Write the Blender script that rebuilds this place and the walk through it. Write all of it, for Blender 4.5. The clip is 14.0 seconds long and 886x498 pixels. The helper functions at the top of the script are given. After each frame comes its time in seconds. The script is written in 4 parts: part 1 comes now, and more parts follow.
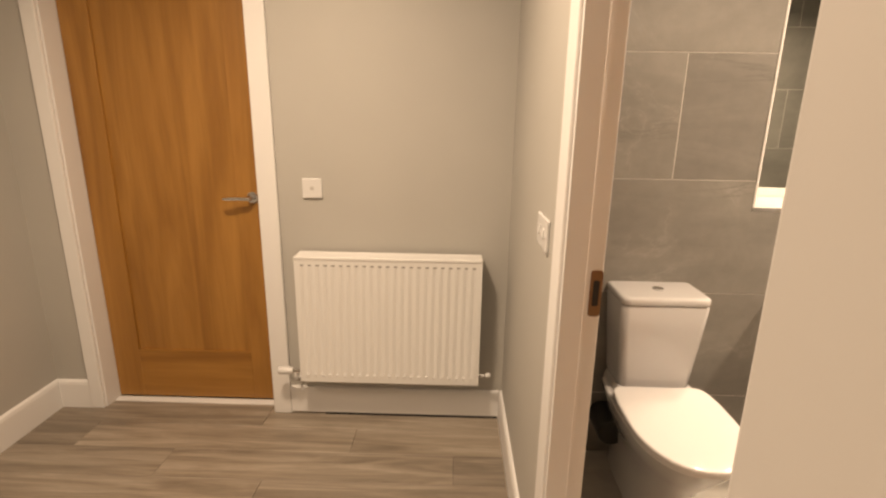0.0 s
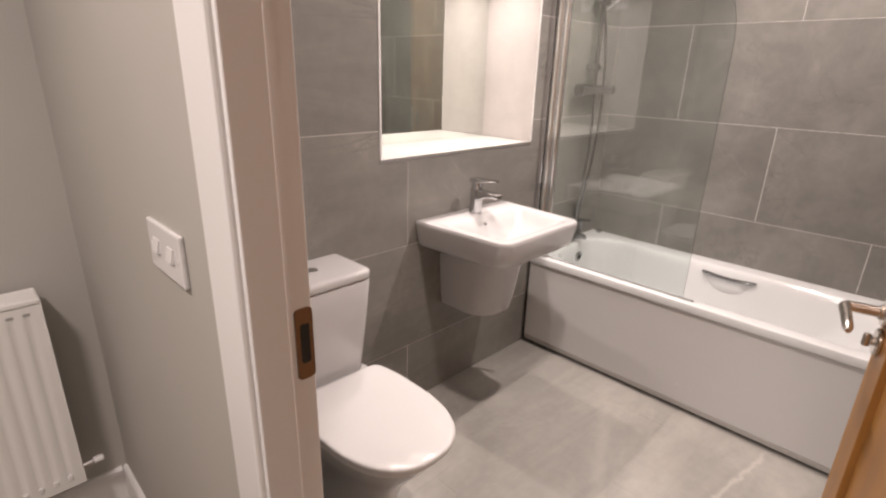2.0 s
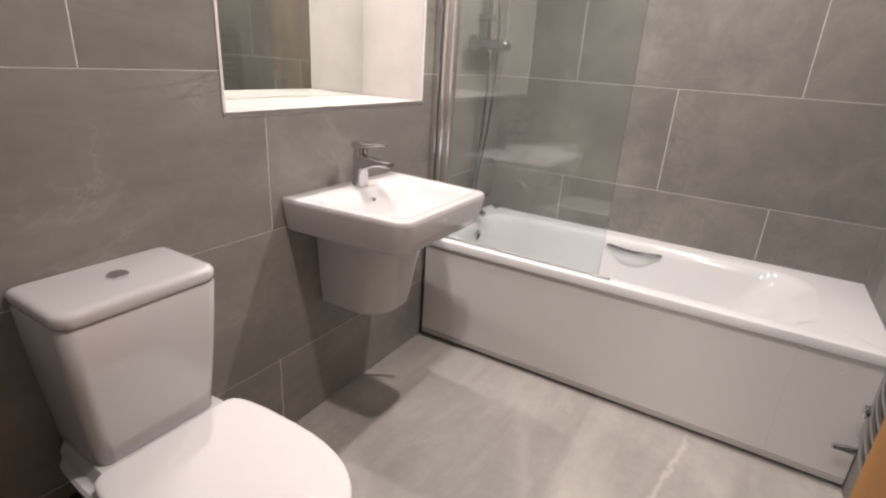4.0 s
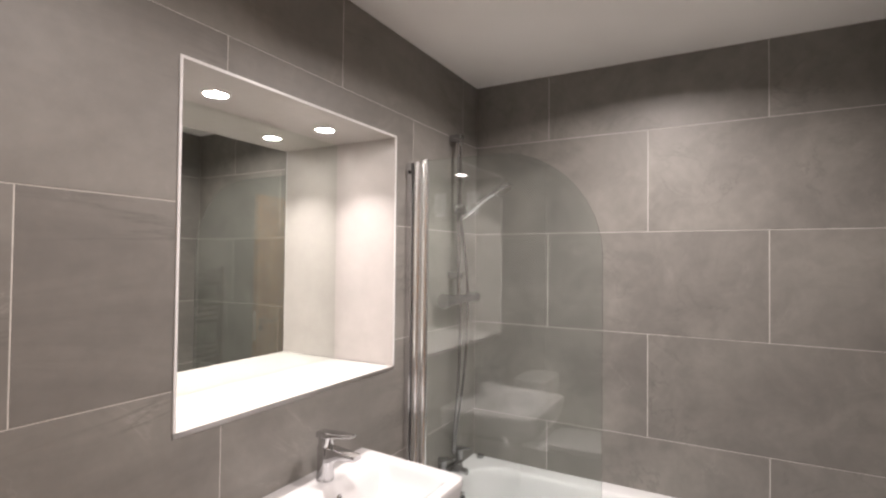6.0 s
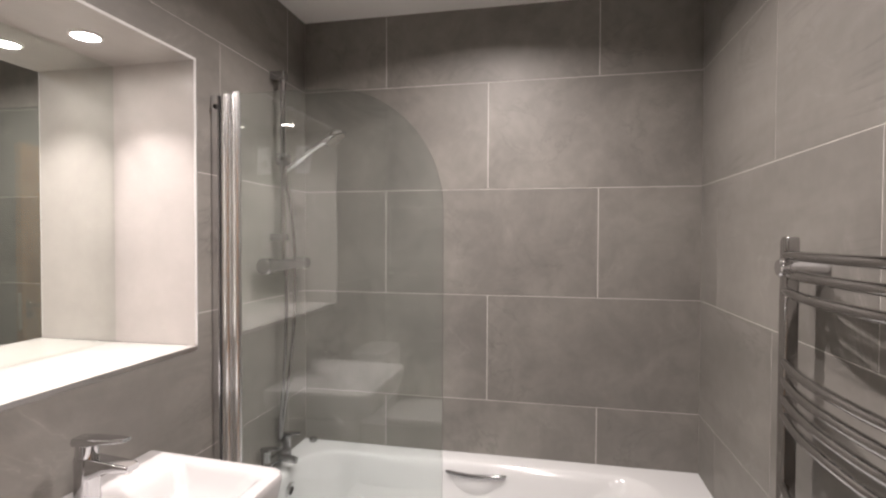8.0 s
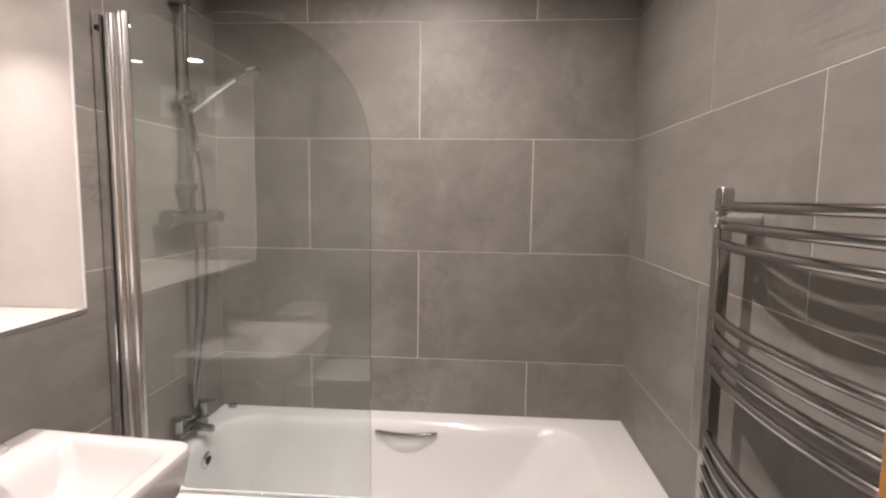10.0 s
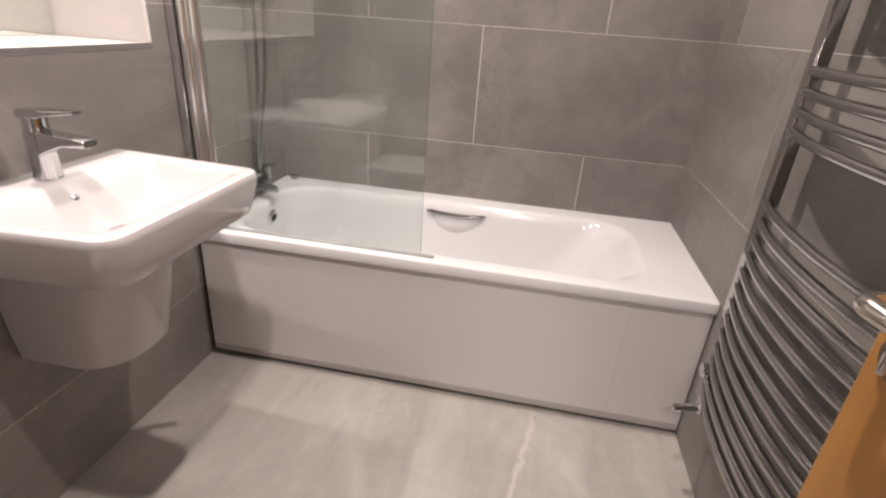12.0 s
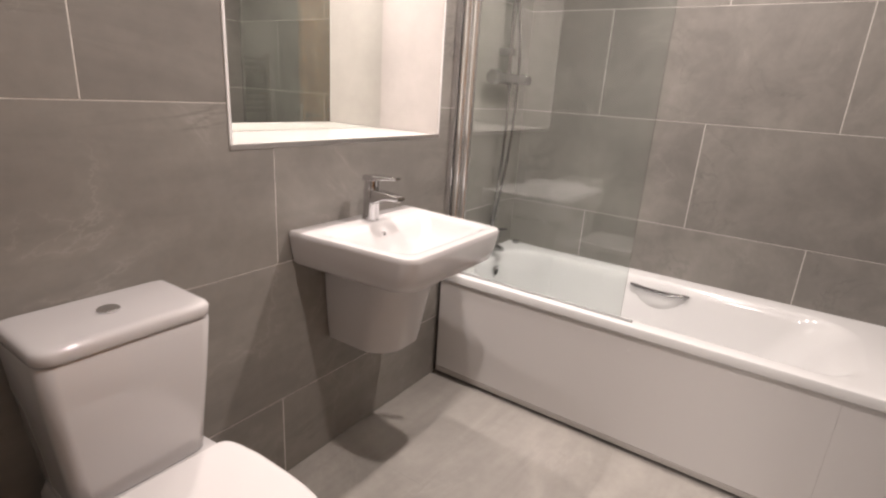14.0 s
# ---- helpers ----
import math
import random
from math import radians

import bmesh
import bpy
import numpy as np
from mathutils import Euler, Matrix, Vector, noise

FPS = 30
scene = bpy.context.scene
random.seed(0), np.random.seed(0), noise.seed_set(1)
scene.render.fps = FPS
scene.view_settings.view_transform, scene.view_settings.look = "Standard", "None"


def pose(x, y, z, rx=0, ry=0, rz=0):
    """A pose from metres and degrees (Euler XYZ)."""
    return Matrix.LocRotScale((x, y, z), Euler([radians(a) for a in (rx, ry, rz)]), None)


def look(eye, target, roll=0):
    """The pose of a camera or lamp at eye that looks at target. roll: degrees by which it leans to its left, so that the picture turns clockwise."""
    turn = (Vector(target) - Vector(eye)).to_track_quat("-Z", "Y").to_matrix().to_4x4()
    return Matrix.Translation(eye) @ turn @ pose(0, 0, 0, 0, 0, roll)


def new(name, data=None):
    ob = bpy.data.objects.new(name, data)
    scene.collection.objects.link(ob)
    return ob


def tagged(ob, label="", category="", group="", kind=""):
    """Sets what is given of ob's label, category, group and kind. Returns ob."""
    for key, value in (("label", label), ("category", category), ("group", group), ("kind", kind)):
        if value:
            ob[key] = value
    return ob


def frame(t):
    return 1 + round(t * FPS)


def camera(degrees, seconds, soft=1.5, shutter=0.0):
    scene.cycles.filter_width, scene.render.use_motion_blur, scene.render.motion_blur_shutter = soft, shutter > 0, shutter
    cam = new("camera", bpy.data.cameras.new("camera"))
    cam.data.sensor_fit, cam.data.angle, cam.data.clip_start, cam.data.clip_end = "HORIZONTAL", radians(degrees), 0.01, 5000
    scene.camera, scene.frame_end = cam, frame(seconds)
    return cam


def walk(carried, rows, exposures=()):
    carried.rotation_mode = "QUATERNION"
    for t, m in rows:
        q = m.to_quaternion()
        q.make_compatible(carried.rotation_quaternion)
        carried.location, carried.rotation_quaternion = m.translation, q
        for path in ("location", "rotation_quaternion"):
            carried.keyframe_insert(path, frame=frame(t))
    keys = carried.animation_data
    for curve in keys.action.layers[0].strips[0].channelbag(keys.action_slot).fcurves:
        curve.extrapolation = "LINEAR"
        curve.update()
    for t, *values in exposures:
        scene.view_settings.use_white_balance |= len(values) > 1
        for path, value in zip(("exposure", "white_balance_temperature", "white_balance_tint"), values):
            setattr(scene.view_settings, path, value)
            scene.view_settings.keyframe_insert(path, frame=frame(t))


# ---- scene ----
cam = camera(82.4, 14.0, soft=2.3)
PATH = [
    (0, (0.062, -0.054, 1.433), (0.023, 1.878, 0.917), 0.9),
    (0.5, (0.02, 0.046, 1.426), (0.22, 1.964, 0.895), 0.4),
    (0.7, (0.003, 0.106, 1.432), (0.359, 1.994, 0.875), 0.3),
    (1, (0.007, 0.18, 1.426), (0.615, 1.994, 0.845), 0.4),
    (1.5, (0.01, 0.336, 1.417), (1.047, 1.933, 0.806), 0.6),
    (2, (0.074, 0.453, 1.41), (1.422, 1.775, 0.748), 1.6),
    (2.2, (0.1, 0.509, 1.377), (1.556, 1.707, 0.711), 1.6),
    (2.5, (0.17, 0.55, 1.369), (1.717, 1.599, 0.658), 3.0),
    (2.7, (0.183, 0.588, 1.36), (1.763, 1.565, 0.619), 3.9),
    (4.8, (0.446, 0.737, 1.235), (2.114, 1.672, 0.648), 2.8),
    (5, (0.45, 0.737, 1.283), (2.14, 1.703, 0.825), 2.2),
    (5.5, (0.466, 0.744, 1.429), (2.189, 1.741, 1.233), 1.3),
    (6, (0.464, 0.743, 1.527), (2.208, 1.721, 1.568), 0.6),
    (6.5, (0.471, 0.738, 1.545), (2.25, 1.639, 1.692), 0.1),
    (7, (0.495, 0.732, 1.501), (2.345, 1.483, 1.624), -0.1),
    (7.5, (0.567, 0.754, 1.464), (2.48, 1.338, 1.498), -0.0),
    (8, (0.706, 0.793, 1.45), (2.663, 1.201, 1.407), 0.2),
    (8.2, (0.738, 0.784, 1.441), (2.704, 1.145, 1.386), 0.2),
    (10.3, (0.811, 0.806, 1.418), (2.793, 0.9, 1.172), 0.9),
    (10.5, (0.808, 0.803, 1.377), (2.78, 0.899, 1.059), 0.9),
    (11, (0.79, 0.811, 1.321), (2.718, 0.923, 0.801), 1.9),
    (11.5, (0.788, 0.808, 1.272), (2.656, 0.979, 0.58), 2.8),
    (12, (0.774, 0.8, 1.216), (2.571, 1.094, 0.391), 4.1),
    (12.5, (0.672, 0.792, 1.188), (2.385, 1.253, 0.264), 5.5),
    (13, (0.549, 0.749, 1.157), (2.199, 1.392, 0.228), 5.9),
    (13.2, (0.512, 0.722, 1.123), (2.144, 1.453, 0.227), 5.5),
    (13.5, (0.473, 0.716, 1.128), (2.081, 1.576, 0.308), 4.8),
    (14, (0.441, 0.721, 1.262), (2.035, 1.776, 0.672), 3.7),
]
EXPOSURES = [(0.0, 0.14, 9600, 12), (0.25, 0.05, 7900, 12), (0.5, -0.04, 6950, 13), (0.7, -0.02, 6700, 14), (1.5, -0.27, 6720, 14), (2.7, -0.26, 6560, 13), (5.0, -0.25, 6330, 11), (6.5, -0.24, 6330, 11), (8.2, -0.35, 6350, 11), (10.5, -0.42, 6670, 14), (11.5, -0.26, 6620, 14), (12.5, -0.21, 6560, 14), (13.0, -0.25, 6620, 14), (14.0, -0.21, 6620, 13)]
walk(cam, [(t, look(eye, target, roll)) for t, eye, target, roll in PATH], EXPOSURES)

# ---- world and lamps ----
world = bpy.data.worlds.new("world")
world.use_nodes = True
world.node_tree.nodes["Background"].inputs[0].default_value = (0.02, 0.02, 0.02, 1)
scene.world = world

# plan of the place
YN, YS, XE, XW = 1.90, 0.20, 2.88, 0.386     # bathroom's tiled faces
XP = 0.312                                   # hall face of the partition
YH, XH, YB = 2.140, -1.87, -1.9              # hall: end wall, side wall, wall behind
CEIL = 2.436
ROWS_Z = [0.0, 0.290, 0.748, 1.204, 1.660, 2.117, CEIL]
NX0, NX1, NZ0, NZ1, NYM = 1.220, 2.127, 1.102, 2.012, 2.200   # lit recess over the basin
DY0, DY1, DH = 0.285, 1.002, 2.03            # doorway in the partition
GX = 2.226                                   # plane of the bath screen
WHITE_LAMP = (1.0, 0.885, 0.83)


def lamp(name, x, y, z, watts, size, spread=140, tilt=0, colour=WHITE_LAMP):
    data = bpy.data.lights.new(name, "AREA")
    data.shape, data.size, data.energy, data.color, data.spread = "DISK", size, watts, colour, radians(spread)
    ob = new(name, data)
    ob.matrix_world = pose(x, y, z, tilt)
    return ob


CEILING_SPOTS = [(1.12, 1.03), (2.185, 1.03)]
NICHE_SPOTS = [(1.43, 2.06), (1.895, 2.06)]
# unseen: the first inferred from the radiator's shadow, two added to brighten the hall
UNSEEN_HALL_SPOTS = [(-0.5, 1.0), (-1.25, 0.2), (-0.9, -1.2)]
for (sx, sy), watts in zip(CEILING_SPOTS, (22.0, 27.5)):
    lamp("downlight_lamp", sx, sy, CEIL - 0.012, watts, 0.055, 155)
for sx, sy in NICHE_SPOTS:
    lamp("niche_lamp", sx, sy, NZ1 - 0.012, 4.5, 0.036, 98, -4)
for (sx, sy), watts in zip(UNSEEN_HALL_SPOTS, (33, 12, 7)):
    lamp("unseen_hall_lamp", sx, sy, CEIL - 0.012, watts, 0.24, 165)


# ---- materials ----
def material(name, colour, rough=0.5, metal=0.0, **more):
    m = bpy.data.materials.new(name)
    m.use_nodes = True
    b = m.node_tree.nodes["Principled BSDF"]
    b.inputs["Base Color"].default_value = (*colour, 1)
    b.inputs["Roughness"].default_value = rough
    b.inputs["Metallic"].default_value = metal
    for key, value in more.items():
        b.inputs[key.replace("_", " ")].default_value = value
    return m


def tools(m):
    nt = m.node_tree
    n = nt.nodes

    def add(kind, **props):
        node = n.new(kind)
        for key, value in props.items():
            if key == "op":
                node.operation = value
            elif key == "blend":
                node.blend_type = value
            elif key == "typ":
                node.data_type = value
        return node

    def join(a, b):
        nt.links.new(a, b)
    return n["Principled BSDF"], add, join


def coords(m, scale=(1, 1, 1), shuffle=True):
    """World position, stretched, shifted for every single piece."""
    b, add, join = tools(m)
    geo = add("ShaderNodeNewGeometry")
    mul = add("ShaderNodeVectorMath", op="MULTIPLY")
    mul.inputs[1].default_value = scale
    join(geo.outputs["Position"], mul.inputs[0])
    if not shuffle:
        return mul.outputs[0]
    info = add("ShaderNodeObjectInfo")
    off = add("ShaderNodeVectorMath", op="SCALE")
    off.inputs[0].default_value = (37.0, 19.0, 53.0)
    join(info.outputs["Random"], off.inputs["Scale"])
    total = add("ShaderNodeVectorMath", op="ADD")
    join(mul.outputs[0], total.inputs[0])
    join(off.outputs[0], total.inputs[1])
    return total.outputs[0]


def noise_tex(m, vec, scale, detail=4.0, rough=0.55, distort=0.0):
    b, add, join = tools(m)
    t = add("ShaderNodeTexNoise")
    t.inputs["Scale"].default_value, t.inputs["Detail"].default_value = scale, detail
    t.inputs["Roughness"].default_value, t.inputs["Distortion"].default_value = rough, distort
    join(vec, t.inputs["Vector"])
    return t.outputs["Fac"]


def ramp(m, fac, stops):
    b, add, join = tools(m)
    r = add("ShaderNodeValToRGB")
    while len(r.color_ramp.elements) < len(stops):
        r.color_ramp.elements.new(0.5)
    for e, (p, c) in zip(r.color_ramp.elements, stops):
        e.position = p
        e.color = (*c, 1) if len(c) == 3 else (c[0], c[0], c[0], 1)
    join(fac, r.inputs[0])
    return r.outputs[0]


def mix(m, a, b2, fac=None, blend="MIX", amount=0.5):
    b, add, join = tools(m)
    x = add("ShaderNodeMix", typ="RGBA", blend=blend)
    x.inputs[0].default_value = amount
    if fac is not None:
        join(fac, x.inputs[0])
    for src, slot in ((a, 6), (b2, 7)):
        if isinstance(src, tuple):
            x.inputs[slot].default_value = (*src, 1)
        else:
            join(src, x.inputs[slot])
    return x.outputs[2]


def bump(m, height, strength=0.1, distance=0.002):
    b, add, join = tools(m)
    x = add("ShaderNodeBump")
    x.inputs["Strength"].default_value, x.inputs["Distance"].default_value = strength, distance
    join(height, x.inputs["Height"])
    join(x.outputs[0], b.inputs["Normal"])


def base(m, colour):
    b, add, join = tools(m)
    join(colour, b.inputs["Base Color"])


def rough_from(m, fac, lo, hi):
    b, add, join = tools(m)
    r = add("ShaderNodeMapRange")
    r.inputs["To Min"].default_value, r.inputs["To Max"].default_value = lo, hi
    join(fac, r.inputs["Value"])
    join(r.outputs[0], b.inputs["Roughness"])


def slanted(m, v):
    """The same coordinates turned and stretched, for streaks that run aslant."""
    b, add, join = tools(m)
    t = add("ShaderNodeMapping")
    t.inputs["Rotation"].default_value = (0.6, 0.7, 0.5)
    t.inputs["Scale"].default_value = (0.9, 5.0, 5.0)
    join(v, t.inputs["Vector"])
    return t.outputs[0]


def stone_tile(name, dark, light, vein, rough_lo, rough_hi, shuffle=True, grain=0.4, veins=0.22, streaks=0.0):
    m = material(name, light, 0.4)
    v = coords(m, shuffle=shuffle)
    cloud = noise_tex(m, v, 1.6, 5, 0.6, 0.8)
    col = ramp(m, cloud, [(0.3, dark), (0.7, light)])
    fine = noise_tex(m, v, 22, 6, 0.65)
    col = mix(m, col, ramp(m, fine, [(0.35, (0.86,)), (0.65, (1.08,))]), blend="MULTIPLY", amount=grain)
    streak = noise_tex(m, slanted(m, v), 1.0, 4, 0.6, 0.6)
    col = mix(m, col, ramp(m, streak, [(0.36, (0.80,)), (0.52, (1.0,)), (0.70, (1.16,))]), blend="MULTIPLY", amount=0.7 if grain > 0.2 else 0.2)
    vn = noise_tex(m, v, 1.1, 7, 0.6, 1.6)
    line = ramp(m, vn, [(0.465, (0.0,)), (0.496, (0.35,)), (0.5, (1.0,)), (0.504, (0.35,)), (0.535, (0.0,))])
    patch = ramp(m, noise_tex(m, v, 2.3, 2), [(0.45, (0.0,)), (0.68, (veins,))])
    fac = mix(m, line, patch, blend="MULTIPLY", amount=1.0)
    col = mix(m, col, vein, fac)
    if streaks:
        thin = ramp(m, noise_tex(m, slanted(m, v), 0.55, 6, 0.62, 1.3), [(0.478, (0.0,)), (0.497, (0.5,)), (0.5, (1.0,)), (0.503, (0.5,)), (0.522, (0.0,))])
        where = ramp(m, noise_tex(m, v, 1.9, 2), [(0.46, (0.0,)), (0.66, (streaks,))])
        col = mix(m, col, tuple(q * 0.66 for q in dark), mix(m, thin, where, blend="MULTIPLY", amount=1.0))
    base(m, col)
    rough_from(m, cloud, rough_lo, rough_hi)
    bump(m, fine, 0.06, 0.001)
    return m


WALL_TILE = stone_tile("grey_stone_tile", (0.175, 0.165, 0.150), (0.235, 0.222, 0.202), (0.40, 0.38, 0.35), 0.44, 0.58, veins=0.32, streaks=0.7)
FLOOR_TILE = stone_tile("pale_stone_floor_tile", (0.300, 0.285, 0.260), (0.385, 0.367, 0.337), (0.60, 0.56, 0.52), 0.36, 0.50, False)
NICHE_TILE = stone_tile("cream_stone_lining", (0.40, 0.376, 0.357), (0.465, 0.438, 0.417), (0.52, 0.49, 0.467), 0.28, 0.36, True, 0.15)
FLOOR_GROUT = material("floor_grout", (0.33, 0.315, 0.29), 0.8)
def floor_vein(m, x0, y0, x1, y1, width, tint, amount):
    """One pale crack-like vein across the floor, from (x0, y0) to (x1, y1)."""
    b, add, join = tools(m)
    col = b.inputs["Base Color"].links[0].from_socket
    geo = add("ShaderNodeNewGeometry")
    wob = add("ShaderNodeTexNoise")
    wob.inputs["Scale"].default_value, wob.inputs["Detail"].default_value = 14.0, 5.0
    join(geo.outputs["Position"], wob.inputs["Vector"])
    ln = math.hypot(x1 - x0, y1 - y0)
    ux, uy = (x1 - x0) / ln, (y1 - y0) / ln

    def dot(ax, ay, off):
        d = add("ShaderNodeVectorMath", op="DOT_PRODUCT")
        d.inputs[1].default_value = (ax, ay, 0)
        join(geo.outputs["Position"], d.inputs[0])
        k = add("ShaderNodeMath", op="SUBTRACT")
        k.inputs[1].default_value = off
        join(d.outputs["Value"], k.inputs[0])
        return k.outputs[0]

    def calc(op, a, c):
        k = add("ShaderNodeMath", op=op)
        for n, q in enumerate((a, c)):
            if isinstance(q, float):
                k.inputs[n].default_value = q
            else:
                join(q, k.inputs[n])
        return k.outputs[0]
    across = calc("ADD", dot(-uy, ux, -uy * x0 + ux * y0), calc("MULTIPLY", calc("SUBTRACT", wob.outputs["Fac"], 0.5), 0.06))
    along = calc("DIVIDE", dot(ux, uy, ux * x0 + uy * y0), ln)
    line = ramp(m, calc("DIVIDE", calc("ABSOLUTE", across, 0.0), width), [(0.0, (1.0,)), (0.35, (0.7,)), (1.0, (0.0,))])
    ends = ramp(m, along, [(0.0, (0.0,)), (0.12, (1.0,)), (0.85, (1.0,)), (1.0, (0.0,))])
    fac = calc("MULTIPLY", calc("MULTIPLY", line, ends), amount)
    base(m, mix(m, col, tint, fac))


floor_vein(FLOOR_TILE, 2.20, 0.67, 1.70, 0.75, 0.013, (0.62, 0.57, 0.535), 0.42)
floor_vein(FLOOR_TILE, 2.05, 0.60, 1.45, 0.30, 0.030, (0.52, 0.49, 0.455), 0.22)
floor_vein(FLOOR_TILE, 2.15, 1.35, 1.30, 0.95, 0.035, (0.55, 0.52, 0.48), 0.2)
GROUT = material("pale_grout", (0.60, 0.57, 0.52), 0.85)
base(GROUT, ramp(GROUT, noise_tex(GROUT, coords(GROUT, shuffle=False), 60, 3), [(0.3, (0.54, 0.515, 0.475)), (0.7, (0.70, 0.67, 0.62))]))


def painted(name, colour, rough, grain=0.05, var=0.05):
    m = material(name, colour, rough)
    v = coords(m, shuffle=False)
    c = noise_tex(m, v, 1.3, 3)
    lo, hi = [tuple(x * f for x in colour) for f in (1 - var, 1 + var)]
    base(m, ramp(m, c, [(0.3, lo), (0.7, hi)]))
    bump(m, noise_tex(m, v, 260, 3), grain, 0.0006)
    return m


HALL_PAINT = painted("warm_grey_emulsion", (0.40, 0.385, 0.355), 0.62, 0.10)
CEIL_PAINT = painted("white_ceiling_emulsion", (0.86, 0.85, 0.83), 0.8, 0.08)
# paint dimmed to stand for the weaker light on the hall return
BOXING = painted("dimmed_boxing_paint", (0.50, 0.475, 0.45), 0.5, 0.06)
TRIM = painted("white_satin_trim", (0.70, 0.69, 0.68), 0.32, 0.03, 0.015)
RAD_WHITE = painted("white_radiator_enamel", (0.70, 0.69, 0.67), 0.28, 0.02, 0.01)
CERAMIC = material("white_glazed_ceramic", (0.49, 0.48, 0.478), 0.08, Coat_Weight=0.4)
ACRYLIC = painted("white_bath_acrylic", (0.64, 0.645, 0.64), 0.13, 0.01, 0.01)
PANEL_WHITE = painted("white_gloss_panel", (0.64, 0.63, 0.62), 0.16, 0.01, 0.02)
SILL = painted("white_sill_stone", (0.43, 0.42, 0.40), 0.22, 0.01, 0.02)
BRIGHT_PLASTIC = material("bright_white_plastic", (0.86, 0.86, 0.85), 0.25)
LID_WHITE = material("white_gloss_seat_plastic", (0.62, 0.61, 0.605), 0.10, Coat_Weight=0.3)
PLASTIC = material("white_plastic", (0.62, 0.61, 0.60), 0.22)
CHROME = material("chrome", (0.78, 0.78, 0.79), 0.06, 1.0)
SATIN_CHROME = material("satin_chrome", (0.90, 0.90, 0.90), 0.24, 1.0)
# darker chrome copies, the dark surroundings they mirror put into the base colour
DIM_CHROME = material("dimmed_chrome", (0.42, 0.42, 0.425), 0.10, 1.0)
TAP_CHROME = material("tap_chrome", (0.60, 0.60, 0.61), 0.06, 1.0)
SHOWER_CHROME = material("shower_chrome", (0.46, 0.46, 0.465), 0.07, 1.0)
# rail chrome with dark reflections put into its colour
DARK_CHROME = material("darkened_chrome", (0.46, 0.45, 0.445), 0.16, 1.0)
rough_from(DARK_CHROME, noise_tex(DARK_CHROME, coords(DARK_CHROME), 25, 3), 0.08, 0.16)
NICKEL = material("satin_nickel", (0.60, 0.555, 0.51), 0.20, 1.0)
STEEL = material("brushed_steel", (0.55, 0.53, 0.50), 0.28, 1.0)
SILL_TRIM = material("satin_aluminium_trim", (0.62, 0.61, 0.60), 0.35, 1.0)
BRONZE = material("worn_bronze_strike", (0.25, 0.17, 0.115), 0.38, 0.8)
BLACK = material("dark_gap", (0.015, 0.014, 0.013), 0.7)
VENT_GREY = material("shaded_vent_grey", (0.30, 0.29, 0.275), 0.6)
GREY_TRIM = painted("grey_plinth_strip", (0.42, 0.40, 0.38), 0.4, 0.02)
MIRROR = material("mirror_silver", (0.85, 0.885, 0.85), 0.015, 1.0)
GLASS = material("clear_glass", (0.865, 0.92, 0.905), 0.0, Transmission_Weight=1.0, IOR=1.78)
RUBBER = material("clear_grey_seal", (0.60, 0.61, 0.60), 0.25, Transmission_Weight=0.6)


def lit_lens(name, strength):
    m = material(name, (1, 1, 1), 0.4)
    b = m.node_tree.nodes["Principled BSDF"]
    b.inputs["Emission Color"].default_value = (1.0, 0.90, 0.83, 1)
    b.inputs["Emission Strength"].default_value = strength
    return m


LENS, SMALL_LENS = lit_lens("lit_lamp_lens", 30.0), lit_lens("lit_small_lamp_lens", 115.0)


def oak(name, axis):
    m = material(name, (0.42, 0.20, 0.07), 0.38)
    stretch = {"x": (0.7, 8, 8), "z": (8, 8, 0.7)}[axis]
    v = coords(m, stretch)
    g = noise_tex(m, v, 1.0, 3, 0.5, 1.6)
    col = ramp(m, g, [(0.25, (0.24, 0.105, 0.025)), (0.5, (0.315, 0.145, 0.036)), (0.75, (0.40, 0.195, 0.052))])
    fine = noise_tex(m, coords(m, tuple(s * 9 for s in stretch)), 1.0, 3, 0.7)
    col = mix(m, col, ramp(m, fine, [(0.35, (0.86,)), (0.6, (1.04,))]), blend="MULTIPLY", amount=0.4)
    base(m, col)
    rough_from(m, g, 0.32, 0.46)
    bump(m, fine, 0.08, 0.0008)
    return m


OAK_V, OAK_H = oak("oak_veneer_upright", "z"), oak("oak_veneer_level", "x")


def plank_wood():
    m = material("grey_brown_wood_plank", (0.2, 0.15, 0.11), 0.42)
    v = coords(m, (1.3, 17, 17))
    g = noise_tex(m, v, 1.0, 6, 0.62, 1.0)
    col = ramp(m, g, [(0.25, (0.120, 0.094, 0.070)), (0.5, (0.250, 0.206, 0.163)), (0.75, (0.39, 0.335, 0.275))])
    b, add, join = tools(m)
    info = add("ShaderNodeObjectInfo")
    tone = ramp(m, info.outputs["Random"], [(0.0, (0.80,)), (1.0, (1.15,))])
    col = mix(m, col, tone, blend="MULTIPLY", amount=1.0)
    fine = noise_tex(m, coords(m, (9, 160, 160)), 1.0, 3, 0.7)
    col = mix(m, col, ramp(m, fine, [(0.35, (0.75,)), (0.6, (1.05,))]), blend="MULTIPLY", amount=0.5)
    base(m, col)
    rough_from(m, g, 0.36, 0.52)
    bump(m, fine, 0.12, 0.0008)
    return m


PLANK = plank_wood()


